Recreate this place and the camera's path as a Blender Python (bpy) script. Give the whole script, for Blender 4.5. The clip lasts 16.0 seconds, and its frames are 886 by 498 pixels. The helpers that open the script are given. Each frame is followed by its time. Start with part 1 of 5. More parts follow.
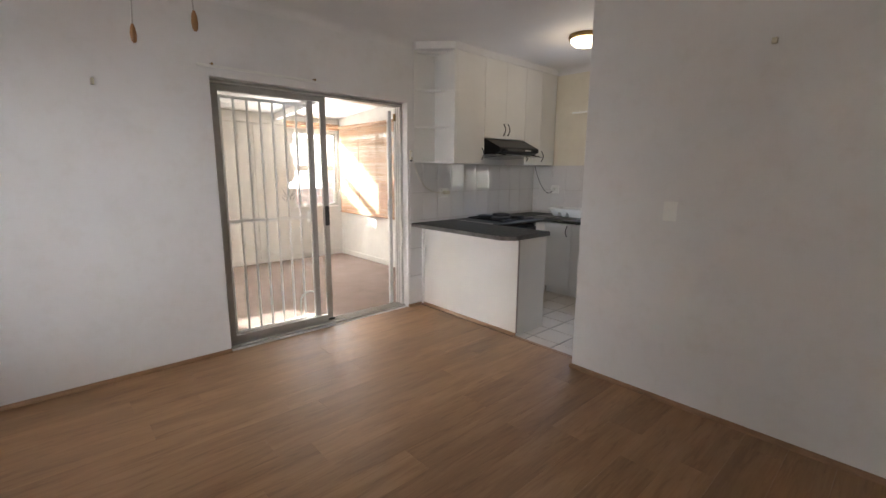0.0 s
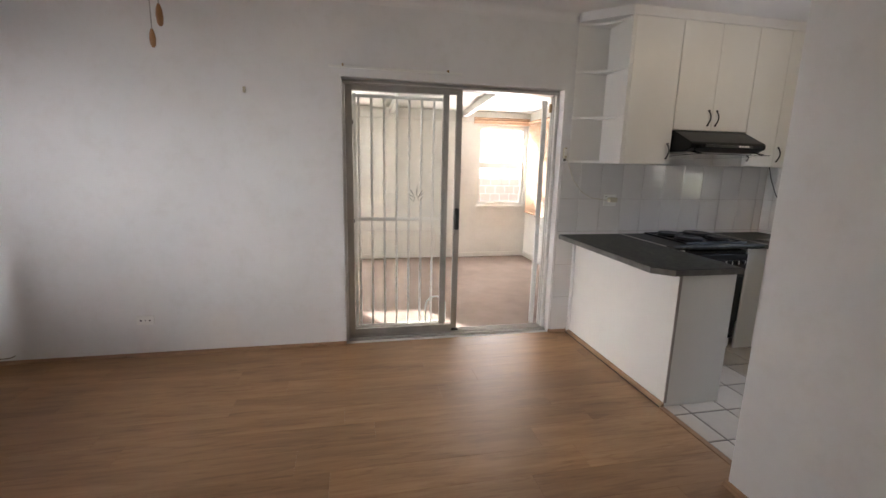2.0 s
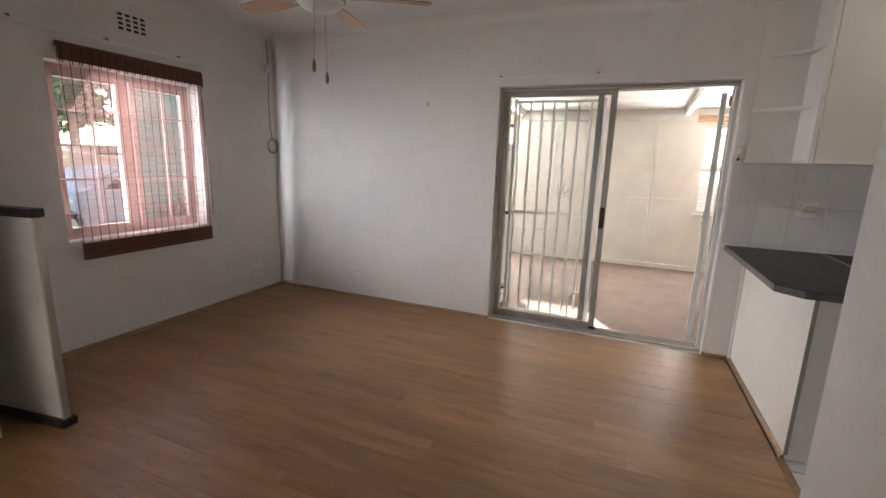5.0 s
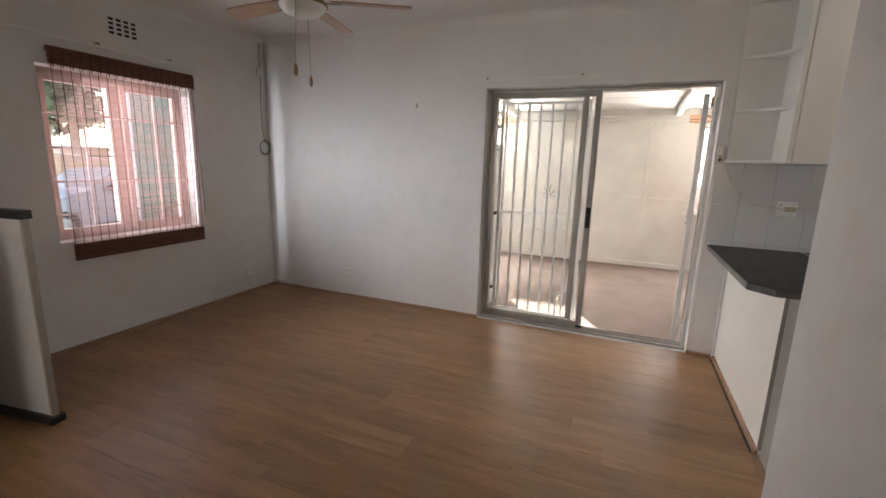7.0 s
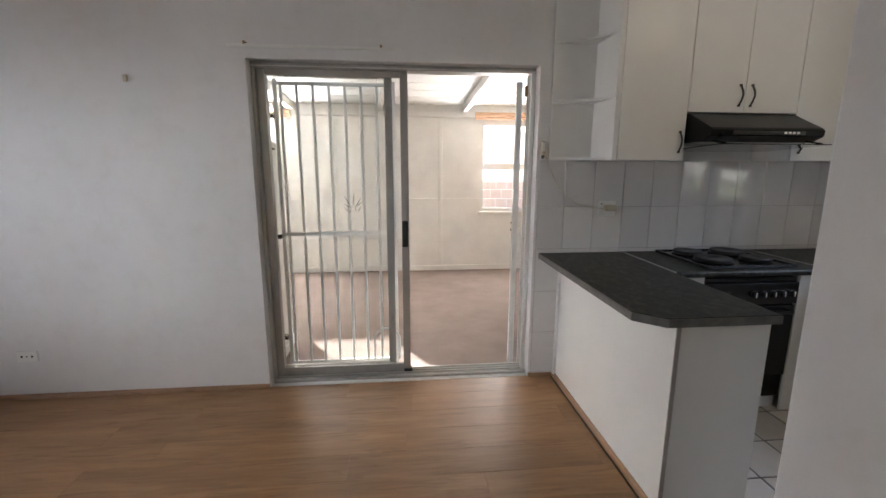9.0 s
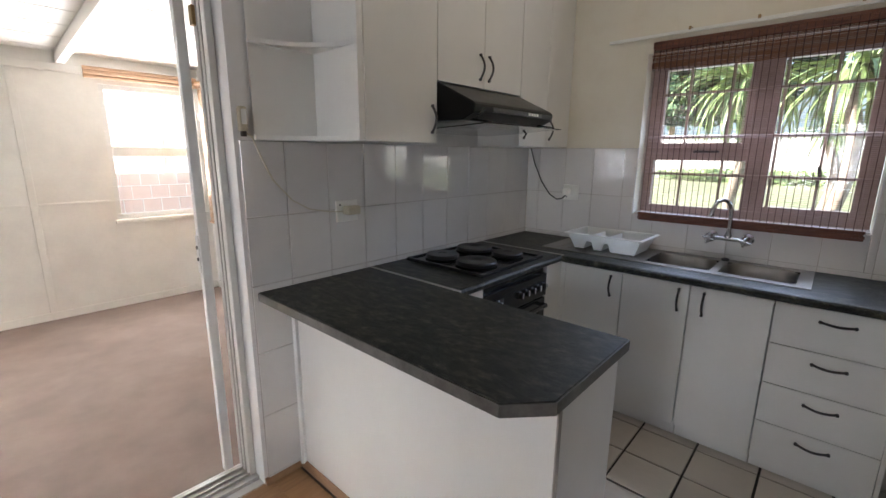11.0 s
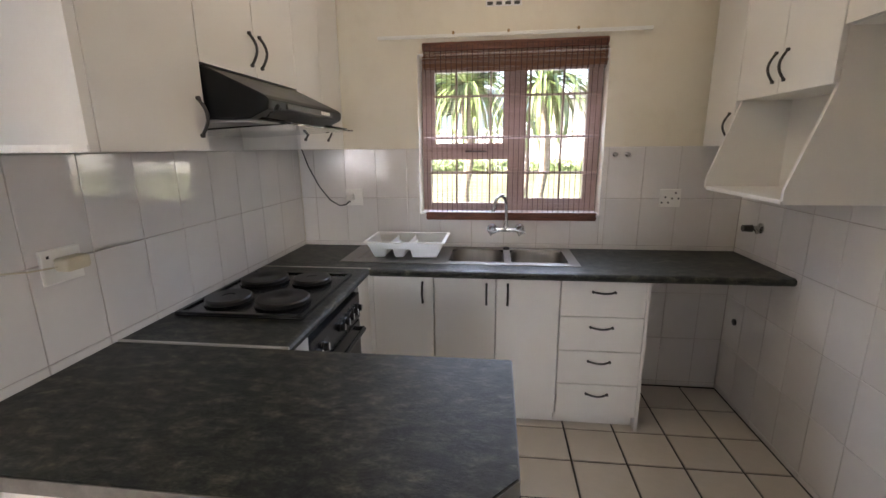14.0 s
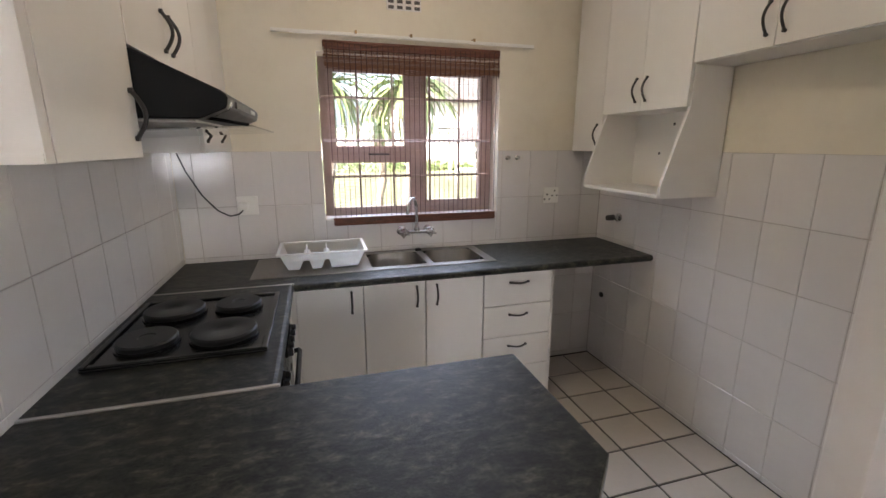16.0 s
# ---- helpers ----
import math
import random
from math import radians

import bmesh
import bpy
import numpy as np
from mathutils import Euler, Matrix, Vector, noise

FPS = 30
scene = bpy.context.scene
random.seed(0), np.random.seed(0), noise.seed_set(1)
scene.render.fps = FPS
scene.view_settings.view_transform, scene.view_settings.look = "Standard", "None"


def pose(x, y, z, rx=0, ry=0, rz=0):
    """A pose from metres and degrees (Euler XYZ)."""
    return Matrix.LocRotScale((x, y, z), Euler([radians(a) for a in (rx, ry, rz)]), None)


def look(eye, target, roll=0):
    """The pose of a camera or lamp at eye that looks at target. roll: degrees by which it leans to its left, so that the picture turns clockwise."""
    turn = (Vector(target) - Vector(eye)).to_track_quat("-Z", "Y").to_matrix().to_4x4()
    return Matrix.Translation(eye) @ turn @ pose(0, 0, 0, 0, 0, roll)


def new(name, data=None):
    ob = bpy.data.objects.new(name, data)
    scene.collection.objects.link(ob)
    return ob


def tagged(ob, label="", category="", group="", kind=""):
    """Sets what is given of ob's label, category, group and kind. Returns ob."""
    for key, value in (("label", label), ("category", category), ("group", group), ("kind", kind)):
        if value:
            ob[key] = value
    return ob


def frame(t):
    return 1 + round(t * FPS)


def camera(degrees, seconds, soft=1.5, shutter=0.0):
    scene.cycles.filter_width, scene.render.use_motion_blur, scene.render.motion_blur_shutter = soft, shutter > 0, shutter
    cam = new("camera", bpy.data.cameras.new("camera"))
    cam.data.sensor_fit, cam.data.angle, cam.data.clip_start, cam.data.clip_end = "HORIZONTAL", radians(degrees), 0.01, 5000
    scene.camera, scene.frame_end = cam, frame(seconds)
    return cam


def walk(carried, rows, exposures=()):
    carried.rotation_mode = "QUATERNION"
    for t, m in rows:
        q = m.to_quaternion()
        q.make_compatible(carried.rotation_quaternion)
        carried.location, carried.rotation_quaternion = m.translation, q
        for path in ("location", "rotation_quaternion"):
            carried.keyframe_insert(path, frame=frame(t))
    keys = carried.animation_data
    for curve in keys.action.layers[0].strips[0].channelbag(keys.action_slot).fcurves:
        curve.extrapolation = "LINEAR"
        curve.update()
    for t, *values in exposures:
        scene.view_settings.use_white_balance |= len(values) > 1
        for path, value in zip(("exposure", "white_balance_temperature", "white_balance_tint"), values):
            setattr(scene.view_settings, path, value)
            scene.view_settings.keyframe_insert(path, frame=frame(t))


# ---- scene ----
cam = camera(91.2, 16.0)
PATH = [
    (0, (0.627, 0.402, 1.433), (1.953, 1.857, 1.08), 0.4),
    (0.5, (0.865, 0.481, 1.453), (1.938, 2.127, 1.084), 0.1),
    (1, (1.138, 0.432, 1.443), (1.954, 2.222, 1.081), 0.4),
    (1.5, (1.393, 0.455, 1.444), (2.008, 2.323, 1.08), 0.8),
    (2, (1.655, 0.497, 1.489), (2.058, 2.417, 1.099), 1.3),
    (2.5, (1.959, 0.441, 1.478), (2.151, 2.394, 1.092), 1.9),
    (3, (2.205, 0.436, 1.473), (2.185, 2.397, 1.077), 2.2),
    (3.5, (2.402, 0.457, 1.446), (2.12, 2.399, 1.059), 2.4),
    (4, (2.546, 0.362, 1.431), (2.043, 2.26, 1.048), 2.4),
    (4.5, (2.66, 0.22, 1.445), (1.97, 2.055, 1.05), 1.7),
    (4.7, (2.637, 0.168, 1.448), (1.922, 1.993, 1.052), 1.8),
    (6.8, (2.78, 0.097, 1.462), (2.003, 1.898, 1.071), 1.7),
    (7, (2.772, 0.145, 1.461), (2.031, 1.96, 1.067), 1.7),
    (7.5, (2.695, 0.362, 1.447), (2.079, 2.227, 1.072), 1.5),
    (8, (2.607, 0.581, 1.458), (2.17, 2.497, 1.084), 1.2),
    (8.5, (2.549, 0.846, 1.471), (2.394, 2.804, 1.092), 0.6),
    (9, (2.478, 1.142, 1.48), (2.672, 3.096, 1.101), 0.2),
    (9.5, (2.467, 1.435, 1.49), (2.994, 3.324, 1.096), -0.2),
    (10, (2.498, 1.733, 1.483), (3.368, 3.486, 1.069), 0.2),
    (10.2, (2.528, 1.851, 1.464), (3.53, 3.532, 1.051), 0.4),
    (12.3, (2.73, 2.529, 1.488), (4.538, 3.242, 1.015), 0.1),
    (12.5, (2.711, 2.546, 1.505), (4.538, 3.208, 1.032), 0.1),
    (13, (2.684, 2.59, 1.547), (4.556, 3.121, 1.084), 0.0),
    (13.5, (2.698, 2.619, 1.54), (4.603, 3.026, 1.085), -0.3),
    (14, (2.789, 2.698, 1.518), (4.722, 2.933, 1.062), -0.6),
    (14.5, (2.916, 2.852, 1.522), (4.862, 2.833, 1.061), -0.7),
    (15, (2.96, 2.956, 1.541), (4.885, 2.7, 1.061), -0.8),
    (15.5, (2.921, 3.097, 1.546), (4.813, 2.661, 1.065), -0.4),
    (16, (2.829, 3.21, 1.546), (4.697, 2.669, 1.081), -0.0),
]
walk(cam, [(t, look(eye, target, roll)) for t, eye, target, roll in PATH],
     exposures=[(0.0, 2.5, 6600, 14), (8.0, 2.42, 6600, 14), (10.0, 2.2, 6050, 11), (12.5, 2.8, 6750, 16), (16.0, 2.92, 6850, 16)])

# ---- world, sun and exposure ----
SUN_DIR = Vector((0.58, -1.0, -0.605)).normalized()
world = bpy.data.worlds.new("world")
scene.world = world
world.use_nodes = True
sky = world.node_tree.nodes.new("ShaderNodeTexSky")
sky.sky_type, sky.sun_disc = "NISHITA", False
sky.sun_elevation = math.asin(-SUN_DIR.z)
sky.sun_rotation = math.atan2(-SUN_DIR.x, -SUN_DIR.y)
world.node_tree.links.new(sky.outputs[0], world.node_tree.nodes["Background"].inputs[0])
world.node_tree.nodes["Background"].inputs[1].default_value = 0.15
sun = new("sun", bpy.data.lights.new("sun", "SUN"))
sun.data.energy, sun.data.angle, sun.data.color = 5.0, radians(0.5), (1.0, 0.95, 0.87)
sun.matrix_world = look((0, 0, 8), Vector((0, 0, 8)) + SUN_DIR)


def window_light(name, eye, way, w, h, power, colour=(0.8, 0.89, 1.0), spread=96):
    """Daylight in an opening: from the sky it falls in steeply, from the sunlit ground it rises to the ceiling."""
    lamp = new(name, bpy.data.lights.new(name, "AREA"))
    lamp.data.shape, lamp.data.size, lamp.data.size_y = "RECTANGLE", w, h
    lamp.data.energy, lamp.data.color, lamp.data.spread = power, colour, radians(spread)
    lamp.matrix_world = look(eye, Vector(eye) + Vector(way))
    return lamp


BLUE, NEUTRAL, WHITE = (0.62, 0.75, 1.0), (0.88, 0.93, 1.0), (1.0, 0.985, 0.96)
window_light("sky_living", (-1.1, 2.47, 1.45), (1, 0.38, -0.25), 1.05, 1.1, 5.2, NEUTRAL, 72)
window_light("side_living", (-1.0, 2.3, 1.45), (0.25, 1, -0.1), 0.16, 1.1, 2.3, NEUTRAL, 90)
window_light("ground_living", (-1.1, 2.47, 1.45), (1, 0.1, 0.7), 1.05, 1.1, 1.1, NEUTRAL)
# fill lamp in an added, unseen window; brightens partition and standing panel
window_light("fill_south", (-0.98, -0.85, 1.45), (1, 0.15, -0.35), 1.0, 1.1, 0.25, NEUTRAL)
window_light("sky_kitchen", (5.69, 2.62, 1.6), (-1, 0, -1.43), 1.05, 0.9, 2.6, BLUE)
window_light("ground_kitchen", (5.69, 2.62, 1.6), (-1, 0, 1.43), 1.05, 0.9, 1.0, BLUE)
window_light("sky_sunroom_a", (4.01, 7.33, 1.5), (-0.4, -1, -1.2), 0.75, 1.0, 2.0, WHITE)
window_light("ground_sunroom_a", (4.01, 7.335, 1.5), (-0.6, -1, 1.2), 0.75, 1.0, 6.0, WHITE)
window_light("sky_sunroom_b", (0.55, 7.33, 1.5), (0.2, -1, -1.43), 0.75, 1.0, 4.5, WHITE)
window_light("ground_sunroom_b", (0.55, 7.335, 1.5), (0.3, -1, 1.43), 0.75, 1.0, 16.0, WHITE)

# ---- materials ----


def nodes_of(name):
    m = bpy.data.materials.new(name)
    m.use_nodes = True
    return m, m.node_tree.nodes, m.node_tree.links, m.node_tree.nodes["Principled BSDF"]


def coords(n, l, scale=(1, 1, 1)):
    tc, mp = n.new("ShaderNodeTexCoord"), n.new("ShaderNodeMapping")
    mp.inputs["Scale"].default_value = scale
    l.new(tc.outputs["Object"], mp.inputs["Vector"])
    return mp.outputs["Vector"]


def noise_of(n, l, vec, scale, detail=4.0, rough=0.6):
    t = n.new("ShaderNodeTexNoise")
    t.inputs["Scale"].default_value, t.inputs["Detail"].default_value, t.inputs["Roughness"].default_value = scale, detail, rough
    l.new(vec, t.inputs["Vector"])
    return t.outputs["Fac"]


def ramp_of(n, l, fac, stops):
    r = n.new("ShaderNodeValToRGB")
    while len(r.color_ramp.elements) < len(stops):
        r.color_ramp.elements.new(0.5)
    for e, (p, c) in zip(r.color_ramp.elements, stops):
        e.position, e.color = p, (*c, 1)
    l.new(fac, r.inputs["Fac"])
    return r.outputs["Color"]


def mix_of(n, l, kind, fac, a, b):
    m = n.new("ShaderNodeMix")
    m.data_type, m.blend_type = "RGBA", kind
    for socket, v in ((m.inputs[0], fac), (m.inputs[6], a), (m.inputs[7], b)):
        if hasattr(v, "is_linked"):
            l.new(v, socket)
        else:
            socket.default_value = v if isinstance(v, float) else (*v, 1)
    return m.outputs[2]


def bump_of(n, l, b, height, strength, distance=0.01):
    k = n.new("ShaderNodeBump")
    k.inputs["Strength"].default_value, k.inputs["Distance"].default_value = strength, distance
    l.new(height, k.inputs["Height"])
    l.new(k.outputs["Normal"], b.inputs["Normal"])


def surface(name, colour, rough=0.5, metal=0.0, vary=0.12, scale=6.0, fine=60.0, bump=0.1, stretch=(1, 1, 1), island=0.0, coat=0.0, spec=0.5):
    """Paint, plastic, metal or cloth: a base colour with blotches, grain and fine relief."""
    m, n, l, b = nodes_of(name)
    v = coords(n, l, stretch)
    big, small = noise_of(n, l, v, scale), noise_of(n, l, v, fine)
    lo, hi = [c * (1 - vary) for c in colour], [min(1, c * (1 + vary)) for c in colour]
    c = ramp_of(n, l, big, ((0.3, lo), (0.7, hi)))
    c = mix_of(n, l, "MULTIPLY", 0.5, c, ramp_of(n, l, small, ((0.3, (1 - vary,) * 3), (0.65, (1, 1, 1)))))
    if island:
        info = n.new("ShaderNodeObjectInfo")
        c = mix_of(n, l, "MULTIPLY", 1.0, c, ramp_of(n, l, info.outputs["Random"], ((0, (1 - island,) * 3), (1, (1, 1, 1)))))
    l.new(c, b.inputs["Base Color"])
    r = n.new("ShaderNodeMapRange")
    r.inputs["To Min"].default_value, r.inputs["To Max"].default_value = max(0.02, rough - 0.08), min(1, rough + 0.08)
    l.new(big, r.inputs["Value"])
    l.new(r.outputs[0], b.inputs["Roughness"])
    b.inputs["Metallic"].default_value = metal
    b.inputs["Coat Weight"].default_value = coat
    b.inputs["Specular IOR Level"].default_value = spec
    if bump:
        bump_of(n, l, b, small, bump, 0.004)
    return m


def wall_paint(name, low, high):
    m, n, l, b = nodes_of(name)
    v = coords(n, l)
    big, mid, fine = noise_of(n, l, v, 1.3, 5), noise_of(n, l, v, 9, 6), noise_of(n, l, v, 180, 3)
    c = ramp_of(n, l, big, ((0.3, low), (0.7, high)))
    c = mix_of(n, l, "MULTIPLY", 0.6, c, ramp_of(n, l, mid, ((0.2, (0.9, 0.88, 0.85)), (0.5, (1, 1, 1)))))
    l.new(c, b.inputs["Base Color"])
    b.inputs["Roughness"].default_value = 0.55
    both = n.new("ShaderNodeMath")
    both.operation = "MULTIPLY_ADD"
    both.inputs[1].default_value = 3.0
    l.new(mid, both.inputs[0]), l.new(fine, both.inputs[2])
    bump_of(n, l, b, both.outputs[0], 0.16, 0.004)
    return m


def laminate():
    """Oak-look laminate boards: grain along x, each board a little different."""
    m, n, l, b = nodes_of("oak_laminate")
    info = n.new("ShaderNodeObjectInfo")
    tc = n.new("ShaderNodeTexCoord")
    shift = n.new("ShaderNodeVectorMath")
    shift.operation = "MULTIPLY_ADD"
    shift.inputs[1].default_value = (1, 1, 1)
    rnd = n.new("ShaderNodeVectorMath")
    rnd.operation = "SCALE"
    rnd.inputs[0].default_value = (37.0, 23.0, 5.0)
    l.new(info.outputs["Random"], rnd.inputs["Scale"])
    l.new(tc.outputs["Object"], shift.inputs[0]), l.new(rnd.outputs[0], shift.inputs[2])
    m1, m2 = n.new("ShaderNodeMapping"), n.new("ShaderNodeMapping")
    m1.inputs["Scale"].default_value, m2.inputs["Scale"].default_value = (1.3, 9, 1), (4, 90, 1)
    l.new(shift.outputs[0], m1.inputs[0]), l.new(shift.outputs[0], m2.inputs[0])
    wide, fine = noise_of(n, l, m1.outputs[0], 1.2, 5), noise_of(n, l, m2.outputs[0], 1.0, 3)
    c = ramp_of(n, l, wide, ((0.26, (0.28, 0.147, 0.06)), (0.45, (0.345, 0.19, 0.083)), (0.56, (0.39, 0.22, 0.1)), (0.76, (0.46, 0.272, 0.135))))
    c = mix_of(n, l, "MULTIPLY", 0.45, c, ramp_of(n, l, fine, ((0.3, (0.78, 0.72, 0.66)), (0.6, (1, 1, 1)))))
    c = mix_of(n, l, "MULTIPLY", 1.0, c, ramp_of(n, l, info.outputs["Random"], ((0, (0.84, 0.83, 0.82)), (1, (1.0, 1.0, 1.0)))))
    knots = n.new("ShaderNodeTexNoise")
    knots.inputs["Scale"].default_value, knots.inputs["Detail"].default_value, knots.inputs["Distortion"].default_value = 2.6, 4, 1.2
    l.new(m1.outputs[0], knots.inputs["Vector"])
    c = mix_of(n, l, "MULTIPLY", 0.8, c, ramp_of(n, l, knots.outputs["Fac"], ((0.3, (0.72, 0.68, 0.64)), (0.47, (0.97, 0.96, 0.95)), (0.7, (1.0, 1.0, 1.0)))))
    l.new(c, b.inputs["Base Color"])
    r = n.new("ShaderNodeMapRange")
    r.inputs["To Min"].default_value, r.inputs["To Max"].default_value = 0.34, 0.5
    l.new(wide, r.inputs["Value"]), l.new(r.outputs[0], b.inputs["Roughness"])
    bump_of(n, l, b, fine, 0.05, 0.002)
    return m


def slate_top():
    """Riven-slate laminate: cloudy grey-green and brown patches, pale veins, fine pitted grain."""
    m, n, l, b = nodes_of("slate_laminate")
    v = coords(n, l, (1.7, 0.9, 1))
    cloud = n.new("ShaderNodeTexNoise")
    cloud.inputs["Scale"].default_value, cloud.inputs["Detail"].default_value, cloud.inputs["Roughness"].default_value, cloud.inputs["Distortion"].default_value = 20, 12, 0.74, 0.15
    l.new(v, cloud.inputs["Vector"])
    vein, fine, big = noise_of(n, l, v, 38, 8, 0.75), noise_of(n, l, v, 140, 4), noise_of(n, l, v, 3.0, 3)
    c = ramp_of(n, l, cloud.outputs["Fac"], ((0.38, (0.009, 0.01, 0.009)), (0.48, (0.026, 0.028, 0.024)), (0.55, (0.055, 0.056, 0.045)), (0.66, (0.14, 0.132, 0.1))))
    c = mix_of(n, l, "MULTIPLY", 0.8, c, ramp_of(n, l, vein, ((0.36, (0.35, 0.36, 0.35)), (0.5, (0.9, 0.9, 0.9)), (0.62, (1.0, 0.97, 0.9)))))
    c = mix_of(n, l, "MULTIPLY", 0.6, c, ramp_of(n, l, big, ((0.35, (0.62, 0.66, 0.62)), (0.65, (1, 0.96, 0.9)))))
    c = mix_of(n, l, "MULTIPLY", 0.7, c, ramp_of(n, l, fine, ((0.35, (0.45, 0.45, 0.45)), (0.6, (1, 1, 1)))))
    l.new(c, b.inputs["Base Color"])
    r = n.new("ShaderNodeMapRange")
    r.inputs["To Min"].default_value, r.inputs["To Max"].default_value = 0.36, 0.6
    l.new(vein, r.inputs["Value"]), l.new(r.outputs[0], b.inputs["Roughness"])
    b.inputs["Specular IOR Level"].default_value = 0.3
    bump_of(n, l, b, vein, 0.5, 0.004)
    return m


def tile_glaze(name, colour, rough, vary):
    m, n, l, b = nodes_of(name)
    v = coords(n, l)
    info = n.new("ShaderNodeObjectInfo")
    big, wave = noise_of(n, l, v, 4, 4), noise_of(n, l, v, 16, 2)
    c = ramp_of(n, l, big, ((0.3, [k * (1 - vary) for k in colour]), (0.7, colour)))
    c = mix_of(n, l, "MULTIPLY", 1.0, c, ramp_of(n, l, info.outputs["Random"], ((0, (0.94, 0.94, 0.94)), (1, (1, 1, 1)))))
    l.new(c, b.inputs["Base Color"])
    b.inputs["Roughness"].default_value = rough
    b.inputs["Specular IOR Level"].default_value = 1.0 if rough < 0.1 else 0.5
    bump_of(n, l, b, wave, 0.2 if rough < 0.1 else 0.3, 0.006)
    return m


def clear_glass():
    m, n, l, b = nodes_of("clear_glass")
    b.inputs["Base Color"].default_value = (0.99, 1.0, 0.993, 1)
    b.inputs["Roughness"].default_value = 0.0
    b.inputs["Transmission Weight"].default_value = 1.0
    b.inputs["IOR"].default_value = 1.45
    return m


def backlit(name, colour):
    """Thin sheeting that glows softly when the sun stands behind it."""
    m, n, l, b = nodes_of(name)
    v = coords(n, l)
    c = ramp_of(n, l, noise_of(n, l, v, 5), ((0.3, [k * 0.9 for k in colour]), (0.7, colour)))
    l.new(c, b.inputs["Base Color"])
    t, m2 = n.new("ShaderNodeBsdfTranslucent"), n.new("ShaderNodeMixShader")
    m2.inputs[0].default_value = 0.5
    l.new(c, t.inputs["Color"])
    l.new(b.outputs[0], m2.inputs[1]), l.new(t.outputs[0], m2.inputs[2])
    l.new(m2.outputs[0], n["Material Output"].inputs["Surface"])
    return m


def glowing(name, colour, strength):
    m, n, l, b = nodes_of(name)
    b.inputs["Base Color"].default_value = (*colour, 1)
    b.inputs["Emission Color"].default_value = (*colour, 1)
    b.inputs["Emission Strength"].default_value = strength
    return m


PAINT = wall_paint("wall_paint", (0.69, 0.675, 0.65), (0.75, 0.735, 0.71))
CREAM_PAINT = wall_paint("cream_wall_paint", (0.7, 0.645, 0.52), (0.76, 0.71, 0.585))
CEILING = surface("ceiling_paint", (0.74, 0.72, 0.69), 0.7, vary=0.04, scale=1.5, fine=90, bump=0.06)
OAK = laminate()
TRIM = surface("oak_trim", (0.3, 0.17, 0.085), 0.45, vary=0.25, scale=5, fine=50, stretch=(1, 1, 6))
SLATE = slate_top()
MELAMINE = surface("white_melamine", (0.76, 0.74, 0.69), 0.34, vary=0.03, scale=2, fine=120, bump=0.03)
GAP = surface("dark_gap", (0.12, 0.1, 0.08), 0.8)
WALL_TILE = tile_glaze("white_wall_tile", (0.73, 0.705, 0.675), 0.035, 0.05)
GROUT = surface("grey_grout", (0.46, 0.42, 0.38), 0.85, vary=0.25, scale=8, fine=90)
FLOOR_TILE = tile_glaze("cream_floor_tile", (0.62, 0.56, 0.48), 0.32, 0.1)
DARK_GROUT = surface("dark_grout", (0.04, 0.034, 0.03), 0.85, vary=0.3, scale=8, fine=90)
ALU = surface("anodised_aluminium", (0.44, 0.42, 0.385), 0.42, 0.5, vary=0.12, scale=4, fine=70, stretch=(1, 1, 0.2))
ALU_LIGHT = surface("pale_aluminium", (0.66, 0.65, 0.61), 0.45, 0.25, vary=0.1, scale=4, fine=70, stretch=(1, 1, 0.2))
GATE_WHITE = surface("white_gate_paint", (0.88, 0.88, 0.86), 0.4, vary=0.04)
WHITE_METAL = surface("white_enamelled_steel", (0.78, 0.78, 0.76), 0.35, vary=0.05)
STEEL = surface("brushed_steel", (0.27, 0.25, 0.225), 0.34, 1.0, vary=0.1, scale=3, fine=120, stretch=(1, 8, 1))
CHROME = surface("chrome", (0.52, 0.51, 0.5), 0.18, 1.0, vary=0.04, bump=0)
GUNMETAL = surface("gunmetal_handle", (0.05, 0.047, 0.044), 0.34, 0.4, vary=0.15)
BLACK = surface("black_enamel", (0.008, 0.008, 0.008), 0.2, vary=0.2, scale=5, bump=0.03)
HOOD_BLACK = surface("black_hood_paint", (0.005, 0.005, 0.005), 0.3, vary=0.15, scale=5, bump=0.02, spec=0.18)
BLACK_MATT = surface("black_cast_iron", (0.01, 0.01, 0.01), 0.42, vary=0.3, scale=15, fine=150, spec=0.35)
PLASTIC = surface("white_plastic", (0.78, 0.77, 0.72), 0.35, vary=0.03, bump=0.02)
CREAM_PLASTIC = surface("aged_cream_plastic", (0.5, 0.45, 0.33), 0.42, vary=0.06, bump=0.02)
DARK = surface("black_plastic", (0.02, 0.02, 0.02), 0.4, vary=0.2)
FRAME_WOOD = surface("meranti_frame", (0.37, 0.265, 0.225), 0.5, vary=0.2, scale=4, fine=60, stretch=(1, 1, 0.3))
BLIND_DARK = surface("dark_bamboo", (0.15, 0.05, 0.026), 0.6, vary=0.5, scale=9, fine=90, stretch=(1, 1, 14))
BLIND_TAN = surface("tan_bamboo", (0.5, 0.32, 0.2), 0.65, vary=0.3, scale=9, fine=90, stretch=(1, 1, 14))
STRING = surface("blind_cord", (0.07, 0.03, 0.025), 0.8)
CARPET = surface("brown_carpet", (0.26, 0.2, 0.172), 0.95, vary=0.15, scale=3, fine=260, bump=0.4)
BOARD = surface("painted_boarding", (0.8, 0.79, 0.75), 0.6, vary=0.06, scale=3, fine=40, bump=0.12)
FAN_WOOD = surface("pale_maple_blade", (0.42, 0.27, 0.17), 0.4, vary=0.15, scale=3, fine=40, stretch=(1, 8, 1))
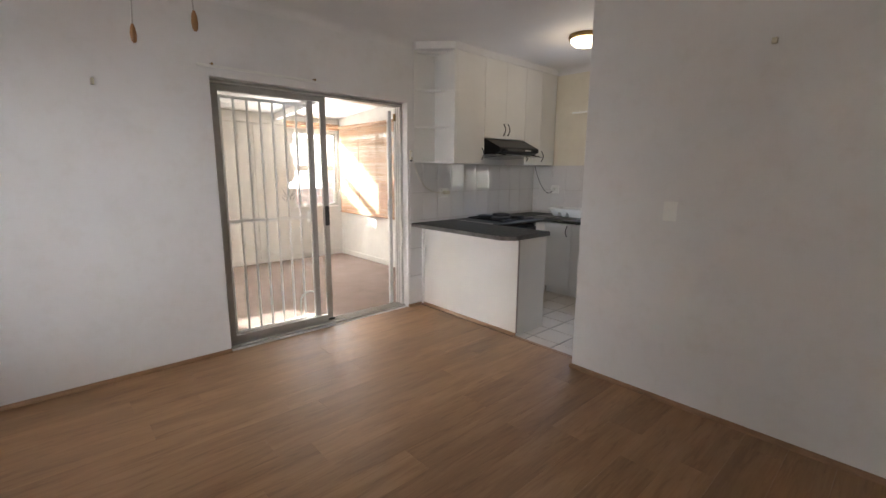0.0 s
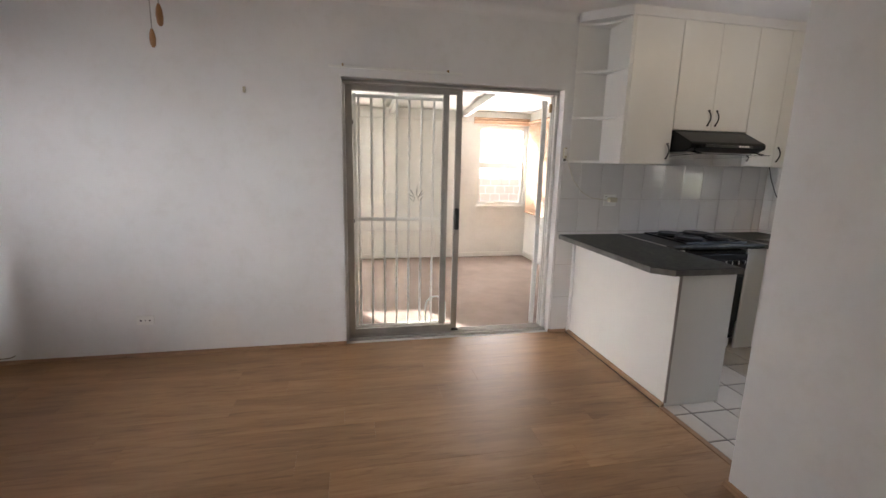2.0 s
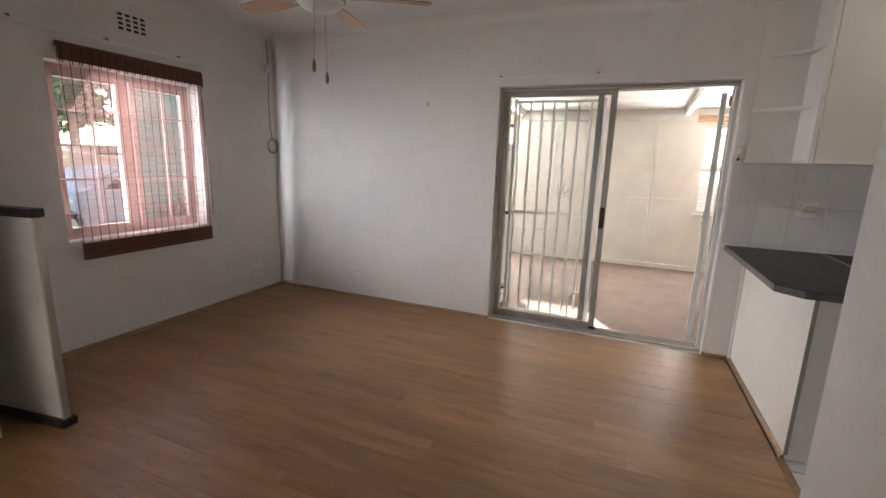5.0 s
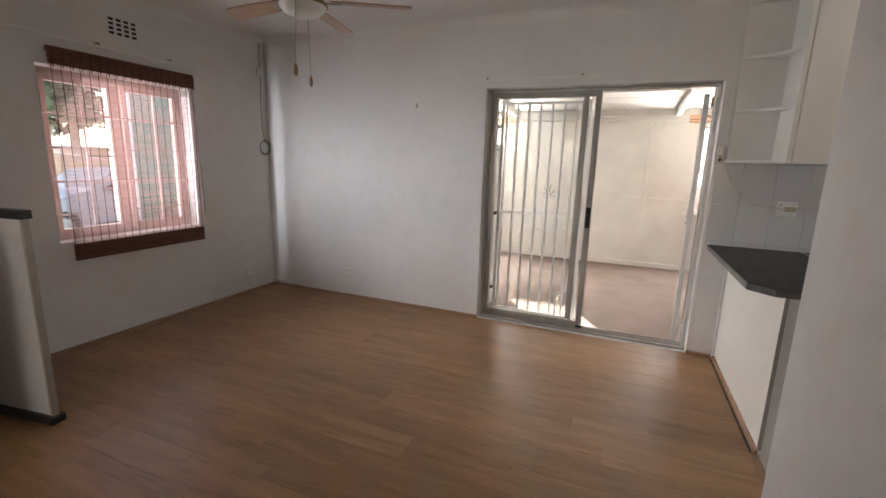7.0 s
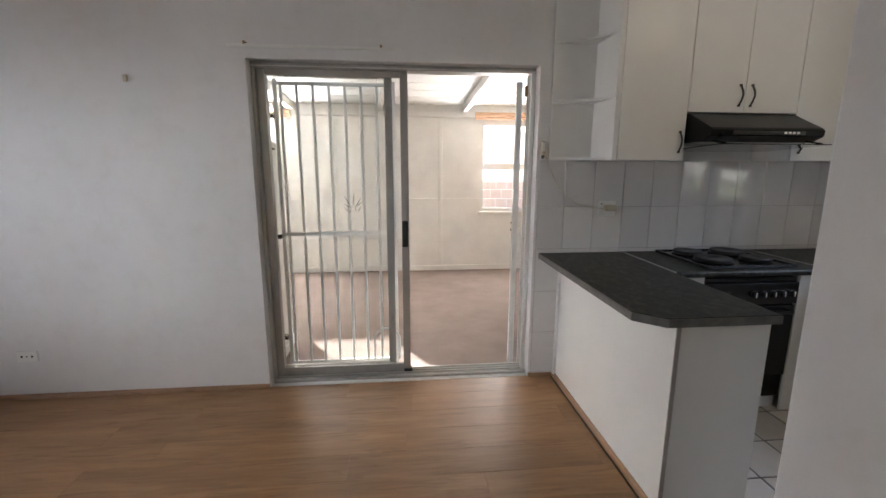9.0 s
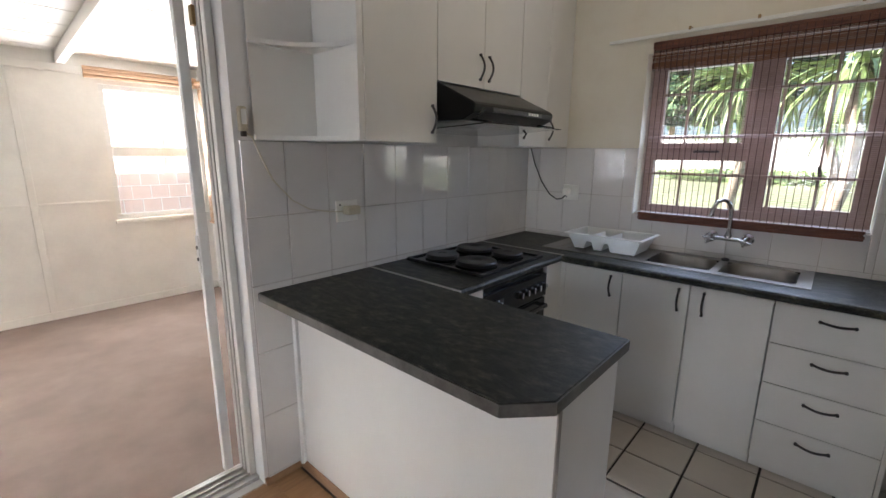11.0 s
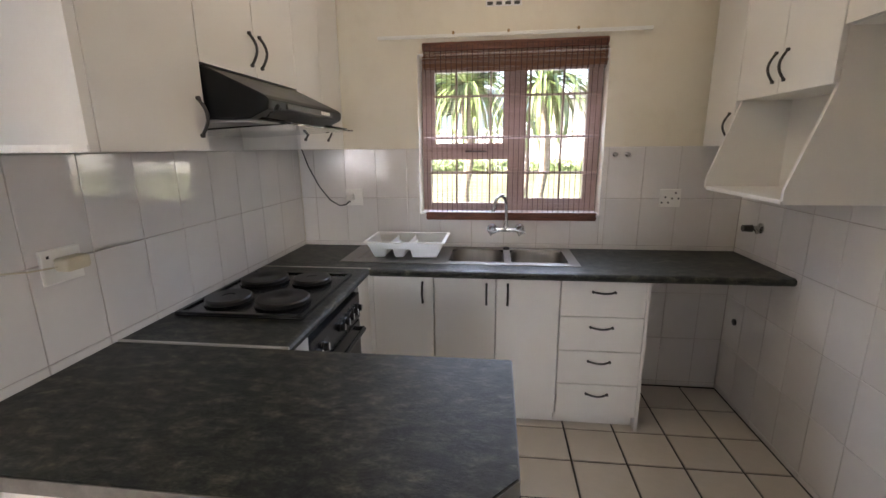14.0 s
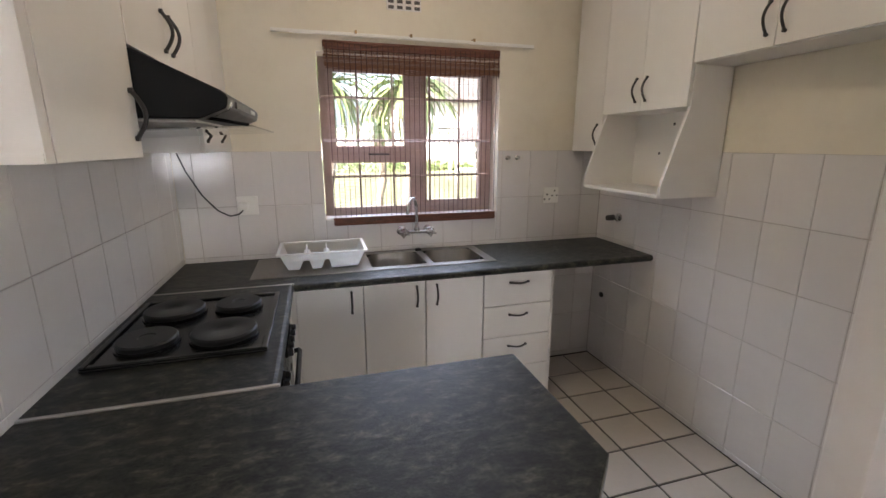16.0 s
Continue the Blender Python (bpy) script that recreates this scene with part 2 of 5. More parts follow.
PULL_WOOD = surface("turned_wood_pull", (0.33, 0.16, 0.06), 0.4, vary=0.2)
BRASS = surface("aged_brass", (0.33, 0.22, 0.1), 0.35, 0.9, vary=0.2)
GLASS = clear_glass()
FROST = surface("frosted_glass_bowl", (0.72, 0.74, 0.7), 0.3, vary=0.04)
LAMP_GLOW = glowing("lit_lamp_bowl", (1.0, 0.86, 0.62), 1.6)
BLIND_FOLD = backlit("folded_bamboo", (0.26, 0.12, 0.06))
BLIND_SLAT = backlit("bamboo_slat", (0.62, 0.46, 0.43))
# translucent white, made to glow as the overbright outside beyond the sunroom
GLOW_SHEET = backlit("white_glow_sheet", (0.85, 0.83, 0.78))
PINK = surface("pinkish_fence_boards", (0.62, 0.45, 0.38), 0.8, vary=0.1, scale=2, fine=30)
SLATE_EDGE = surface("slate_laminate_edge", (0.13, 0.122, 0.11), 0.45, vary=0.35, scale=14, fine=80)
CABLE = surface("old_brown_cable", (0.24, 0.2, 0.15), 0.6, vary=0.2)
TAUPE = surface("taupe_edging", (0.36, 0.32, 0.28), 0.5, vary=0.08)
LAWN = surface("dry_lawn", (0.22, 0.23, 0.12), 0.9, vary=0.4, scale=0.6, fine=25, bump=0.5)
PAVING = surface("concrete_paving", (0.36, 0.34, 0.31), 0.85, vary=0.15, scale=1, fine=30)
RENDERED = surface("white_render", (0.72, 0.7, 0.66), 0.8, vary=0.06, scale=1, fine=30)
LEAF = surface("palm_leaf", (0.2, 0.27, 0.1), 0.5, vary=0.35, scale=4, fine=30)
HEDGE = surface("hedge_leaf", (0.06, 0.11, 0.05), 0.6, vary=0.4, scale=4, fine=30)
BARK = surface("palm_bark", (0.32, 0.26, 0.2), 0.9, vary=0.4, scale=8, fine=40, stretch=(1, 1, 5), bump=0.6)
ROOF = surface("slate_grey_roof", (0.17, 0.16, 0.16), 0.8, vary=0.2)
CAR_PAINT = surface("silver_car_paint", (0.5, 0.52, 0.55), 0.25, 0.3, vary=0.05, bump=0, coat=0.5)
RUBBER = surface("tyre_rubber", (0.02, 0.02, 0.02), 0.8)
HILL = surface("hazy_hill", (0.12, 0.16, 0.19), 0.95, vary=0.2, scale=0.05, fine=0.6)
GREEN_CLOTH = backlit("green_shade_net", (0.11, 0.3, 0.26))
PET = surface("clear_white_tube", (0.75, 0.78, 0.76), 0.3, vary=0.05, bump=0)

DECAL = surface("frosted_grey_sticker", (0.3, 0.31, 0.29), 0.6, vary=0.1, bump=0)

# ---- helpers ----


def thing(name, at, label, category, group="", kind=""):
    ob = new(name)
    ob.empty_display_size = 0.1
    ob.location = at
    return tagged(ob, label, category, group, kind)


def root_at(ob):
    p = Vector((0, 0, 0))
    while ob is not None:
        p += ob.location
        ob = ob.parent
    return p


def finish(name, bm, material, smooth=False):
    mesh = bpy.data.meshes.new(name)
    bmesh.ops.recalc_face_normals(bm, faces=bm.faces)
    bm.to_mesh(mesh)
    bm.free()
    mesh.materials.append(material)
    for p in mesh.polygons:
        p.use_smooth = smooth
    if smooth:
        mesh.set_sharp_from_angle(angle=radians(40))
    return mesh


def part(name, bm, material, parent, label="", smooth=False):
    """One mesh, given in world places, as a part of its thing."""
    bmesh.ops.translate(bm, verts=bm.verts, vec=-root_at(parent))
    ob = new(name, finish(name, bm, material, smooth))
    ob.parent = parent
    if label:
        ob["label"] = label
    return ob


def single(name, bm, material, at, label, category, group="", kind="", smooth=False):
    """A thing of one mesh."""
    bmesh.ops.translate(bm, verts=bm.verts, vec=-Vector(at))
    ob = new(name, finish(name, bm, material, smooth))
    ob.location = at
    return tagged(ob, label, category, group, kind)


def box(x0, y0, z0, x1, y1, z1, bevel=0.0, bm=None, segments=2):
    bm = bm or bmesh.new()
    m = Matrix.Translation(((x0 + x1) / 2, (y0 + y1) / 2, (z0 + z1) / 2)) @ Matrix.Diagonal((abs(x1 - x0), abs(y1 - y0), abs(z1 - z0), 1))
    made = bmesh.ops.create_cube(bm, size=1, matrix=m)["verts"]
    if bevel:
        edges = {e for v in made for e in v.link_edges}
        bmesh.ops.bevel(bm, geom=list(edges), offset=bevel, segments=segments, affect="EDGES", profile=0.5)
    return bm


def rod(a, b, r0, r1=None, n=12, bm=None):
    bm = bm or bmesh.new()
    a, b = Vector(a), Vector(b)
    q = (b - a).to_track_quat("Z", "Y").to_matrix().to_4x4()
    bmesh.ops.create_cone(bm, cap_ends=True, segments=n, radius1=r0, radius2=r0 if r1 is None else r1, depth=(b - a).length, matrix=Matrix.Translation((a + b) / 2) @ q)
    return bm


def tube(points, r, n=8, bm=None, flat=1.0):
    """A bent tube through points."""
    bm = bm or bmesh.new()
    points = [Vector(p) for p in points]
    rings, side = [], None
    for i, p in enumerate(points):
        d = (points[min(i + 1, len(points) - 1)] - points[max(i - 1, 0)]).normalized()
        if side is None:
            side = d.orthogonal().normalized()
        side = (side - d * side.dot(d)).normalized()
        up = d.cross(side)
        rings.append([bm.verts.new(p + (side * math.cos(2 * math.pi * k / n) + up * flat * math.sin(2 * math.pi * k / n)) * r) for k in range(n)])
    for a, b in zip(rings, rings[1:]):
        for k in range(n):
            bm.faces.new((a[k], a[(k + 1) % n], b[(k + 1) % n], b[k]))
    bm.faces.new(rings[0][::-1]), bm.faces.new(rings[-1])
    return bm


def arc(centre, u, v, r, a0, a1, n=12):
    c, u, v = Vector(centre), Vector(u), Vector(v)
    return [c + (u * math.cos(a0 + (a1 - a0) * i / n) + v * math.sin(a0 + (a1 - a0) * i / n)) * r for i in range(n + 1)]


def lathe(profile, at, axis="z", n=24, bm=None):
    """A turned shape: profile of (radius, height) about an axis through at."""
    bm = bm or bmesh.new()
    at = Vector(at)
    frames = {"z": ((1, 0, 0), (0, 1, 0), (0, 0, 1)), "x": ((0, 1, 0), (0, 0, 1), (1, 0, 0)), "y": ((1, 0, 0), (0, 0, 1), (0, 1, 0))}
    u, v, w = (Vector(k) for k in frames[axis])
    rings = [[bm.verts.new(at + (u * math.cos(2 * math.pi * k / n) + v * math.sin(2 * math.pi * k / n)) * r + w * h) for k in range(n)] for r, h in profile]
    for a, b in zip(rings, rings[1:]):
        for k in range(n):
            bm.faces.new((a[k], a[(k + 1) % n], b[(k + 1) % n], b[k]))
    bm.faces.new(rings[0][::-1]), bm.faces.new(rings[-1])
    return bm


def prism(outline, axis, lo, hi, bm=None):
    """An outline of (u, v) pulled along an axis."""
    bm = bm or bmesh.new()
    put = {"x": lambda u, v, w: (w, u, v), "y": lambda u, v, w: (u, w, v), "z": lambda u, v, w: (u, v, w)}[axis]
    a, b = ([bm.verts.new(put(u, v, w)) for u, v in outline] for w in (lo, hi))
    n = len(outline)
    for k in range(n):
        bm.faces.new((a[k], a[(k + 1) % n], b[(k + 1) % n], b[k]))
    bm.faces.new(a[::-1]), bm.faces.new(b)
    return bm


def wall_slab(axis, p0, p1, u0, u1, z0, z1, holes=()):
    """A wall between the planes p0 and p1 of an axis, with openings (u0, u1, z0, z1) through it."""
    bm = bmesh.new()
    us = sorted({u0, u1, *(k for h in holes for k in h[:2])})
    zs = sorted({z0, z1, *(k for h in holes for k in h[2:])})
    verts = {}

    def v(p, u, z):
        if (p, u, z) not in verts:
            verts[p, u, z] = bm.verts.new((p, u, z) if axis == "x" else (u, p, z))
        return verts[p, u, z]

    def solid(i, j):
        if not (0 <= i < len(us) - 1 and 0 <= j < len(zs) - 1):
            return False
        u, z = (us[i] + us[i + 1]) / 2, (zs[j] + zs[j + 1]) / 2
        return not any(a < u < b and c < z < d for a, b, c, d in holes)

    for i in range(len(us) - 1):
        for j in range(len(zs) - 1):
            if not solid(i, j):
                continue
            a, b, c, d = us[i], us[i + 1], zs[j], zs[j + 1]
            for p in (p0, p1):
                bm.faces.new((v(p, a, c), v(p, b, c), v(p, b, d), v(p, a, d)))
            for (di, dj), ((ua, za), (ub, zb)) in (((-1, 0), ((a, c), (a, d))), ((1, 0), ((b, c), (b, d))), ((0, -1), ((a, c), (b, c))), ((0, 1), ((a, d), (b, d)))):
                if not solid(i + di, j + dj):
                    bm.faces.new((v(p0, ua, za), v(p1, ua, za), v(p1, ub, zb), v(p0, ub, zb)))
    return bm


def structure(name, bm, material, label, category, smooth=False):
    return single(name, bm, material, (0, 0, 0), label, category, kind="structure", smooth=smooth)


# ---- large structure ----
WX, EX, NY, SY, CEIL = -0.905, 5.487, 3.95, -1.8, 2.67
PX0, PX1, PY = 3.39, 3.49, 2.0
KS = 1.28

structure("wall_north", wall_slab("y", NY, 4.17, -1.13, 5.71, -0.2, CEIL + 0.1, [(1.585, 3.368, 0.0, 2.095)]), PAINT, "white painted plaster wall with a sliding door opening", "wall")
structure("wall_west", wall_slab("x", -1.125, WX, -1.8, NY, -0.2, CEIL + 0.1, [(1.92, 3.03, 0.80, 2.03), (-1.4, -0.3, 0.80, 2.03)]), PAINT, "white painted plaster wall with a window opening", "wall")
structure("wall_east", wall_slab("x", EX, 5.71, 1.16, NY, -0.2, CEIL + 0.1, [(2.073, 3.168, 1.11, 2.05)]), CREAM_PAINT, "cream white plaster kitchen wall with a window opening", "wall")
structure("wall_kitchen_south", wall_slab("y", 1.16, KS, PX1, EX, -0.2, CEIL + 0.1), CREAM_PAINT, "cream plaster kitchen wall above the tiles", "wall")
structure("wall_partition", box(PX0, SY, 0, PX1, PY, CEIL, 0.006), PAINT, "white painted partition wall with scuff marks", "wall")
structure("wall_south", wall_slab("y", SY - 0.2, SY, -1.13, PX1, -0.2, CEIL + 0.1), PAINT, "plain white painted plaster wall", "wall")
structure("wall_stub", box(WX, 1.0, 0.0, -0.14, 1.135, CEIL, 0.006), PAINT, "short white painted wall return", "wall")
structure("ceiling", box(-1.13, SY - 0.2, CEIL, 5.71, 4.17, CEIL + 0.1), CEILING, "white painted flat plaster ceiling", "ceiling")
structure("floor_slab", box(-1.13, SY - 0.2, -0.2, 3.545, 4.17, -0.012), GAP, "concrete slab beneath the laminate boards", "floor")


def cornice(name, axis, u0, u1, wall, side):
    s = 0.075
    prof = [(0, 0)] + [(s * (1 - math.sin(k * math.pi / 12)) * side, -s * (1 - math.cos(k * math.pi / 12))) for k in range(7)]
    outline = [(wall + a, CEIL + b) for a, b in prof]
    structure(name, prism(outline, axis, u0, u1), CEILING, "white coved plaster cornice between wall and ceiling", "cornice")


cornice("trim_cornice_north", "x", WX, 3.42, NY, -1)
cornice("trim_cornice_west", "y", SY, NY, WX, 1)
cornice("trim_cornice_east", "y", KS, 3.64, EX, -1)
cornice("trim_cornice_partition", "y", SY, PY, PX0, -1)


def skirting(name, axis, u0, u1, wall, side):
    outline = [(wall, 0.0), (wall + 0.02 * side, 0.0), (wall + 0.019 * side, 0.009), (wall + 0.013 * side, 0.021), (wall + 0.006 * side, 0.027), (wall, 0.028)]
    structure(name, prism(outline, axis, u0, u1), TRIM, "narrow oak-coloured wooden quadrant skirting", "skirting")


skirting("baseboard_north_west", "x", WX, 1.585, NY, -1)
skirting("baseboard_west", "y", SY, NY - 0.02, WX, 1)
skirting("baseboard_partition", "y", SY, PY + 0.01, PX0, -1)
skirting("baseboard_stub", "x", WX + 0.02, -0.14, 1.135, 1)
skirting("baseboard_pier", "x", 3.368, 3.54, NY, -1)
skirting("baseboard_peninsula", "y", 2.66, NY - 0.02, 3.56, -1)
structure("trim_floor_edge", box(3.525, 1.98, -0.004, 3.56, 2.66, 0.006, 0.003), TRIM, "thin oak strip where laminate meets tile", "threshold strip")

# ---- sunroom ----
SRX, SRY, SFZ, SLX = 4.465, 7.29, -0.02, -0.15
structure("floor_sunroom", box(SLX - 0.12, 4.17, -0.2, SRX + 0.12, SRY + 0.12, SFZ), CARPET, "flat brown carpet of the sunroom", "floor")
W_A, W_B = (3.62, 4.41, 0.83, 2.06), (0.165, 0.935, 0.83, 2.06)
structure("wall_sunroom_far", wall_slab("y", SRY, SRY + 0.1, SLX - 0.12, SRX + 0.12, -0.2, 2.31, [W_A, W_B]), BOARD, "white painted board wall with two windows", "wall")
structure("wall_sunroom_right", wall_slab("x", SRX, SRX + 0.1, 4.17, SRY, -0.2, 2.6, [(4.5, 7.1, 0.8, 2.05)]), BOARD, "white painted board wall with a wide window", "wall")
structure("wall_sunroom_left", wall_slab("x", SLX - 0.1, SLX, 4.17, SRY, -0.2, 2.6), BOARD, "plain white board wall of the sunroom", "wall")
roof_outline = [(4.17, 2.5), (SRY + 0.3, 2.265), (SRY + 0.3, 2.325), (4.17, 2.56)]
structure("ceiling_sunroom", prism(roof_outline, "x", SLX - 0.2, SRX + 0.2), BOARD, "sloping white painted boarded sunroom ceiling", "ceiling")
for k in range(9):
    y = 4.45 + 0.34 * k
    z = 2.5 - (y - 4.17) * 0.235 / 3.42
    structure("trim_ceiling_batten", box(SLX, y - 0.012, z - 0.003, SRX, y + 0.012, z + 0.012), BOARD, "thin white batten on the sunroom ceiling", "batten")
for x in (1.07, 2.24, 3.38):
    outline = [(4.18, 2.498), (SRY - 0.003, 2.284), (SRY - 0.003, 2.19), (4.18, 2.4)]
    structure("trim_rafter", prism(outline, "x", x - 0.03, x + 0.03), BOARD, "white painted sloping timber rafter", "rafter")
structure("trim_wall_plate", box(SLX, SRY - 0.04, 2.125, SRX, SRY - 0.002, 2.19, 0.004), BOARD, "cream timber wall plate under the rafters", "beam")
for x in (1.6, 3.05):
    structure("trim_cover_strip", box(x - 0.025, SRY - 0.015, 0.0, x + 0.025, SRY - 0.001, 2.09, 0.003), BOARD, "flat white cover strip between wall boards", "batten")
structure("trim_wall_rail", box(SLX, SRY - 0.012, 1.0, W_A[0] - 0.03, SRY - 0.001, 1.02, 0.002), BOARD, "thin white rail across the wall boards", "batten")
structure("baseboard_sunroom", box(SLX, SRY - 0.02, SFZ, SRX, SRY - 0.001, 0.05, 0.004), BOARD, "uneven white painted skirting board", "skirting")
structure("baseboard_sunroom_right", box(SRX - 0.02, 4.18, SFZ, SRX - 0.001, SRY - 0.02, 0.06, 0.004), BOARD, "white painted skirting board", "skirting")
structure("trim_threshold", box(1.587, 3.962, -0.1, 3.366, 4.17, -0.004, 0.002), ALU, "worn aluminium door threshold", "threshold")


def frame_bars(t, axis, p0, p1, u0, u1, z0, z1, w, material, name="window_frame"):
    """Four jambs of a frame, as parts."""
    put = (lambda a, b, c, d: box(p0, a, c, p1, b, d, 0.003)) if axis == "x" else (lambda a, b, c, d: box(a, p0, c, b, p1, d, 0.003))
    part(name, put(u0, u0 + w, z0, z1), material, t)
    part(name, put(u1 - w, u1, z0, z1), material, t)
    part(name, put(u0 + w, u1 - w, z0, z0 + w), material, t)
    part(name, put(u0 + w, u1 - w, z1 - w, z1), material, t)


def pane(t, axis, p, u0, u1, z0, z1):
    g = part("pane", box(p - 0.002, u0, z0, p + 0.002, u1, z1) if axis == "x" else box(u0, p - 0.002, z0, u1, p + 0.002, z1), GLASS, t, "clear glass pane")
    g.visible_shadow = False
    return g


def sunroom_window(name, w):
    t = thing(name, (w[0], SRY + 0.05, w[2]), "white framed sunroom window with burglar bars", "window", kind="structure")
    frame_bars(t, "y", SRY + 0.03, SRY + 0.08, w[0], w[1], w[2], w[3], 0.045, WHITE_METAL)
    part("transom", box(w[0] + 0.045, SRY + 0.03, 1.42, w[1] - 0.045, SRY + 0.08, 1.51, 0.003), WHITE_METAL, t)
    pane(t, "y", SRY + 0.06, w[0] + 0.045, w[1] - 0.045, w[2] + 0.045, 1.42)
    pane(t, "y", SRY + 0.06, w[0] + 0.045, w[1] - 0.045, 1.51, w[3] - 0.045)
    part("window_sill", box(w[0] - 0.02, SRY - 0.03, w[2] - 0.04, w[1] + 0.02, SRY + 0.09, w[2] - 0.002, 0.004), BOARD, t)
    for z0, z1 in ((w[2] + 0.05, 1.4), (1.53, w[3] - 0.06)):
        rows = 4
        for r in range(rows + 1):
            z = z0 + (z1 - z0) * r / rows
            part("burglar_bar", rod((w[0] - 0.03, SRY + 0.02, z), (w[1] + 0.01, SRY + 0.02, z), 0.0035, n=6), WHITE_METAL, t)
            if r < rows:
                for q in range(5):
                    x = w[0] + 0.07 + 0.16 * q + (0.08 if r % 2 else 0)
                    if x < w[1] - 0.04:
                        part("bar_link", rod((x, SRY + 0.02, z), (x, SRY + 0.02, z + (z1 - z0) / rows), 0.0035, n=6), WHITE_METAL, t)


sunroom_window("window_3", W_A)
sunroom_window("window_4", W_B)
t = thing("window_5", (SRX + 0.05, 5.8, 0.8), "wide timber framed sunroom side window", "window", kind="structure")
frame_bars(t, "x", SRX + 0.03, SRX + 0.08, 4.5, 7.1, 0.8, 2.05, 0.05, WHITE_METAL)
for y in (5.35, 6.2):
    part("mullion", box(SRX + 0.03, y - 0.025, 0.85, SRX + 0.08, y + 0.025, 2.0, 0.003), WHITE_METAL, t)
for a, b in ((4.55, 5.325), (5.375, 6.175), (6.225, 7.05)):
    pane(t, "x", SRX + 0.06, a, b, 0.85, 2.0)


def slat_sheet(axis, p, u0, u1, z0, z1, pitch, height, thick):
    """Many thin slats hung one under another, a little uneven."""
    rng = random.Random(5)
    verts, faces = [], []
    z = z0
    while z < z1:
        h = height * rng.uniform(0.7, 1.25)
        d = rng.uniform(-0.0015, 0.0015)
        a, b = u0 + rng.uniform(0, 0.006), u1 - rng.uniform(0, 0.006)
        i = len(verts)
        for q in (p + d, p + d + thick):
            for u, zz in ((a, z), (b, z + rng.uniform(-0.001, 0.001)), (b, z + h), (a, z + h)):
                verts.append((q, u, zz) if axis == "x" else (u, q, zz))
        faces += [(i, i + 1, i + 2, i + 3), (i + 4, i + 7, i + 6, i + 5), (i, i + 4, i + 5, i + 1), (i + 3, i + 2, i + 6, i + 7), (i, i + 3, i + 7, i + 4), (i + 1, i + 5, i + 6, i + 2)]
        z += pitch * rng.uniform(0.85, 1.15)
    bm = bmesh.new()
    vs = [bm.verts.new(k) for k in verts]
    for q in faces:
        bm.faces.new([vs[k] for k in q])
    return bm


# tan blind let down over the side window, and rolled ones above the far windows
t = thing("bamboo_blind", (SRX - 0.04, 5.7, 0.72), "tan bamboo roll-up blind hanging over the side window", "blind", "sunroom blinds")
ob = part("slats", slat_sheet("x", SRX - 0.04, 4.32, 7.22, 0.74, 2.12, 0.0075, 0.0066, 0.003), BLIND_TAN, t)
ob["kind"] = "stuff"
part("head_rail", rod((SRX - 0.045, 4.3, 2.14), (SRX - 0.045, 7.24, 2.14), 0.022), BLIND_TAN, t, "", True)
part("bottom_rail", rod((SRX - 0.04, 4.32, 0.73), (SRX - 0.04, 7.22, 0.73), 0.014), BLIND_TAN, t, "", True)
for y in (4.8, 5.7, 6.6):
    part("cord", box(SRX - 0.046, y, 0.72, SRX - 0.043, y + 0.004, 2.14), STRING, t)
for a, b in ((3.52, 4.43), (0.05, 1.06)):
    t = thing("rolled_bamboo_blind", ((a + b) / 2, SRY - 0.05, 2.1), "tan bamboo blind rolled up above a window", "blind", "sunroom blinds")
    for k in range(3):
        part("roll", rod((a, SRY - 0.05 - 0.02 * (k % 2), 2.115 + 0.03 * k), (b, SRY - 0.05 - 0.02 * (k % 2), 2.115 + 0.03 * k), 0.02), BLIND_TAN, t, "", True)
t = thing("upright_fridge", (1.25, 4.5, SFZ), "tall white fridge standing on carpet behind the door", "fridge")
part("body", box(0.95, 4.26, 0.06, 1.49, 4.775, 1.655, 0.02, None, 3), WHITE_METAL, t)
d = part("fridge_door", box(1.5, 4.26, 0.09, 1.555, 4.775, 1.655, 0.022, None, 3), WHITE_METAL, t)
part("handle", box(1.555, 4.47, 1.585, 1.572, 4.53, 1.6, 0.004), GUNMETAL, d, "small dark pull")
part("plinth", box(0.97, 4.28, SFZ, 1.565, 4.77, 0.06, 0.006), BOARD, t)

# ---- sliding door ----
t = thing("door_1", (2.49, 4.06, 0), "aluminium sliding glass door, half open", "sliding door", kind="structure")
part("jamb", box(1.588, 4.03, 0.0, 1.606, 4.14, 2.062, 0.003), ALU_LIGHT, t)
part("jamb", box(3.337, 4.03, 0.0, 3.365, 4.14, 2.062, 0.003), ALU_LIGHT, t)
part("jamb_channel", box(3.333, 4.062, 0.03, 3.337, 4.068, 2.06), ALU, t)
part("jamb_channel", box(3.333, 4.096, 0.03, 3.337, 4.102, 2.06), ALU, t)
part("head", box(1.588, 4.03, 2.062, 3.365, 4.14, 2.092, 0.003), ALU, t)
part("head_lip", box(1.588, 4.022, 2.068, 3.365, 4.03, 2.075, 0.001), ALU_LIGHT, t)
part("track", box(1.6, 4.0, -0.004, 3.365, 4.14, 0.018, 0.002), ALU, t)
for y in (4.035, 4.068, 4.105):
    part("track_rail", box(1.606, y - 0.003, 0.018, 3.337, y + 0.003, 0.03), ALU, t)


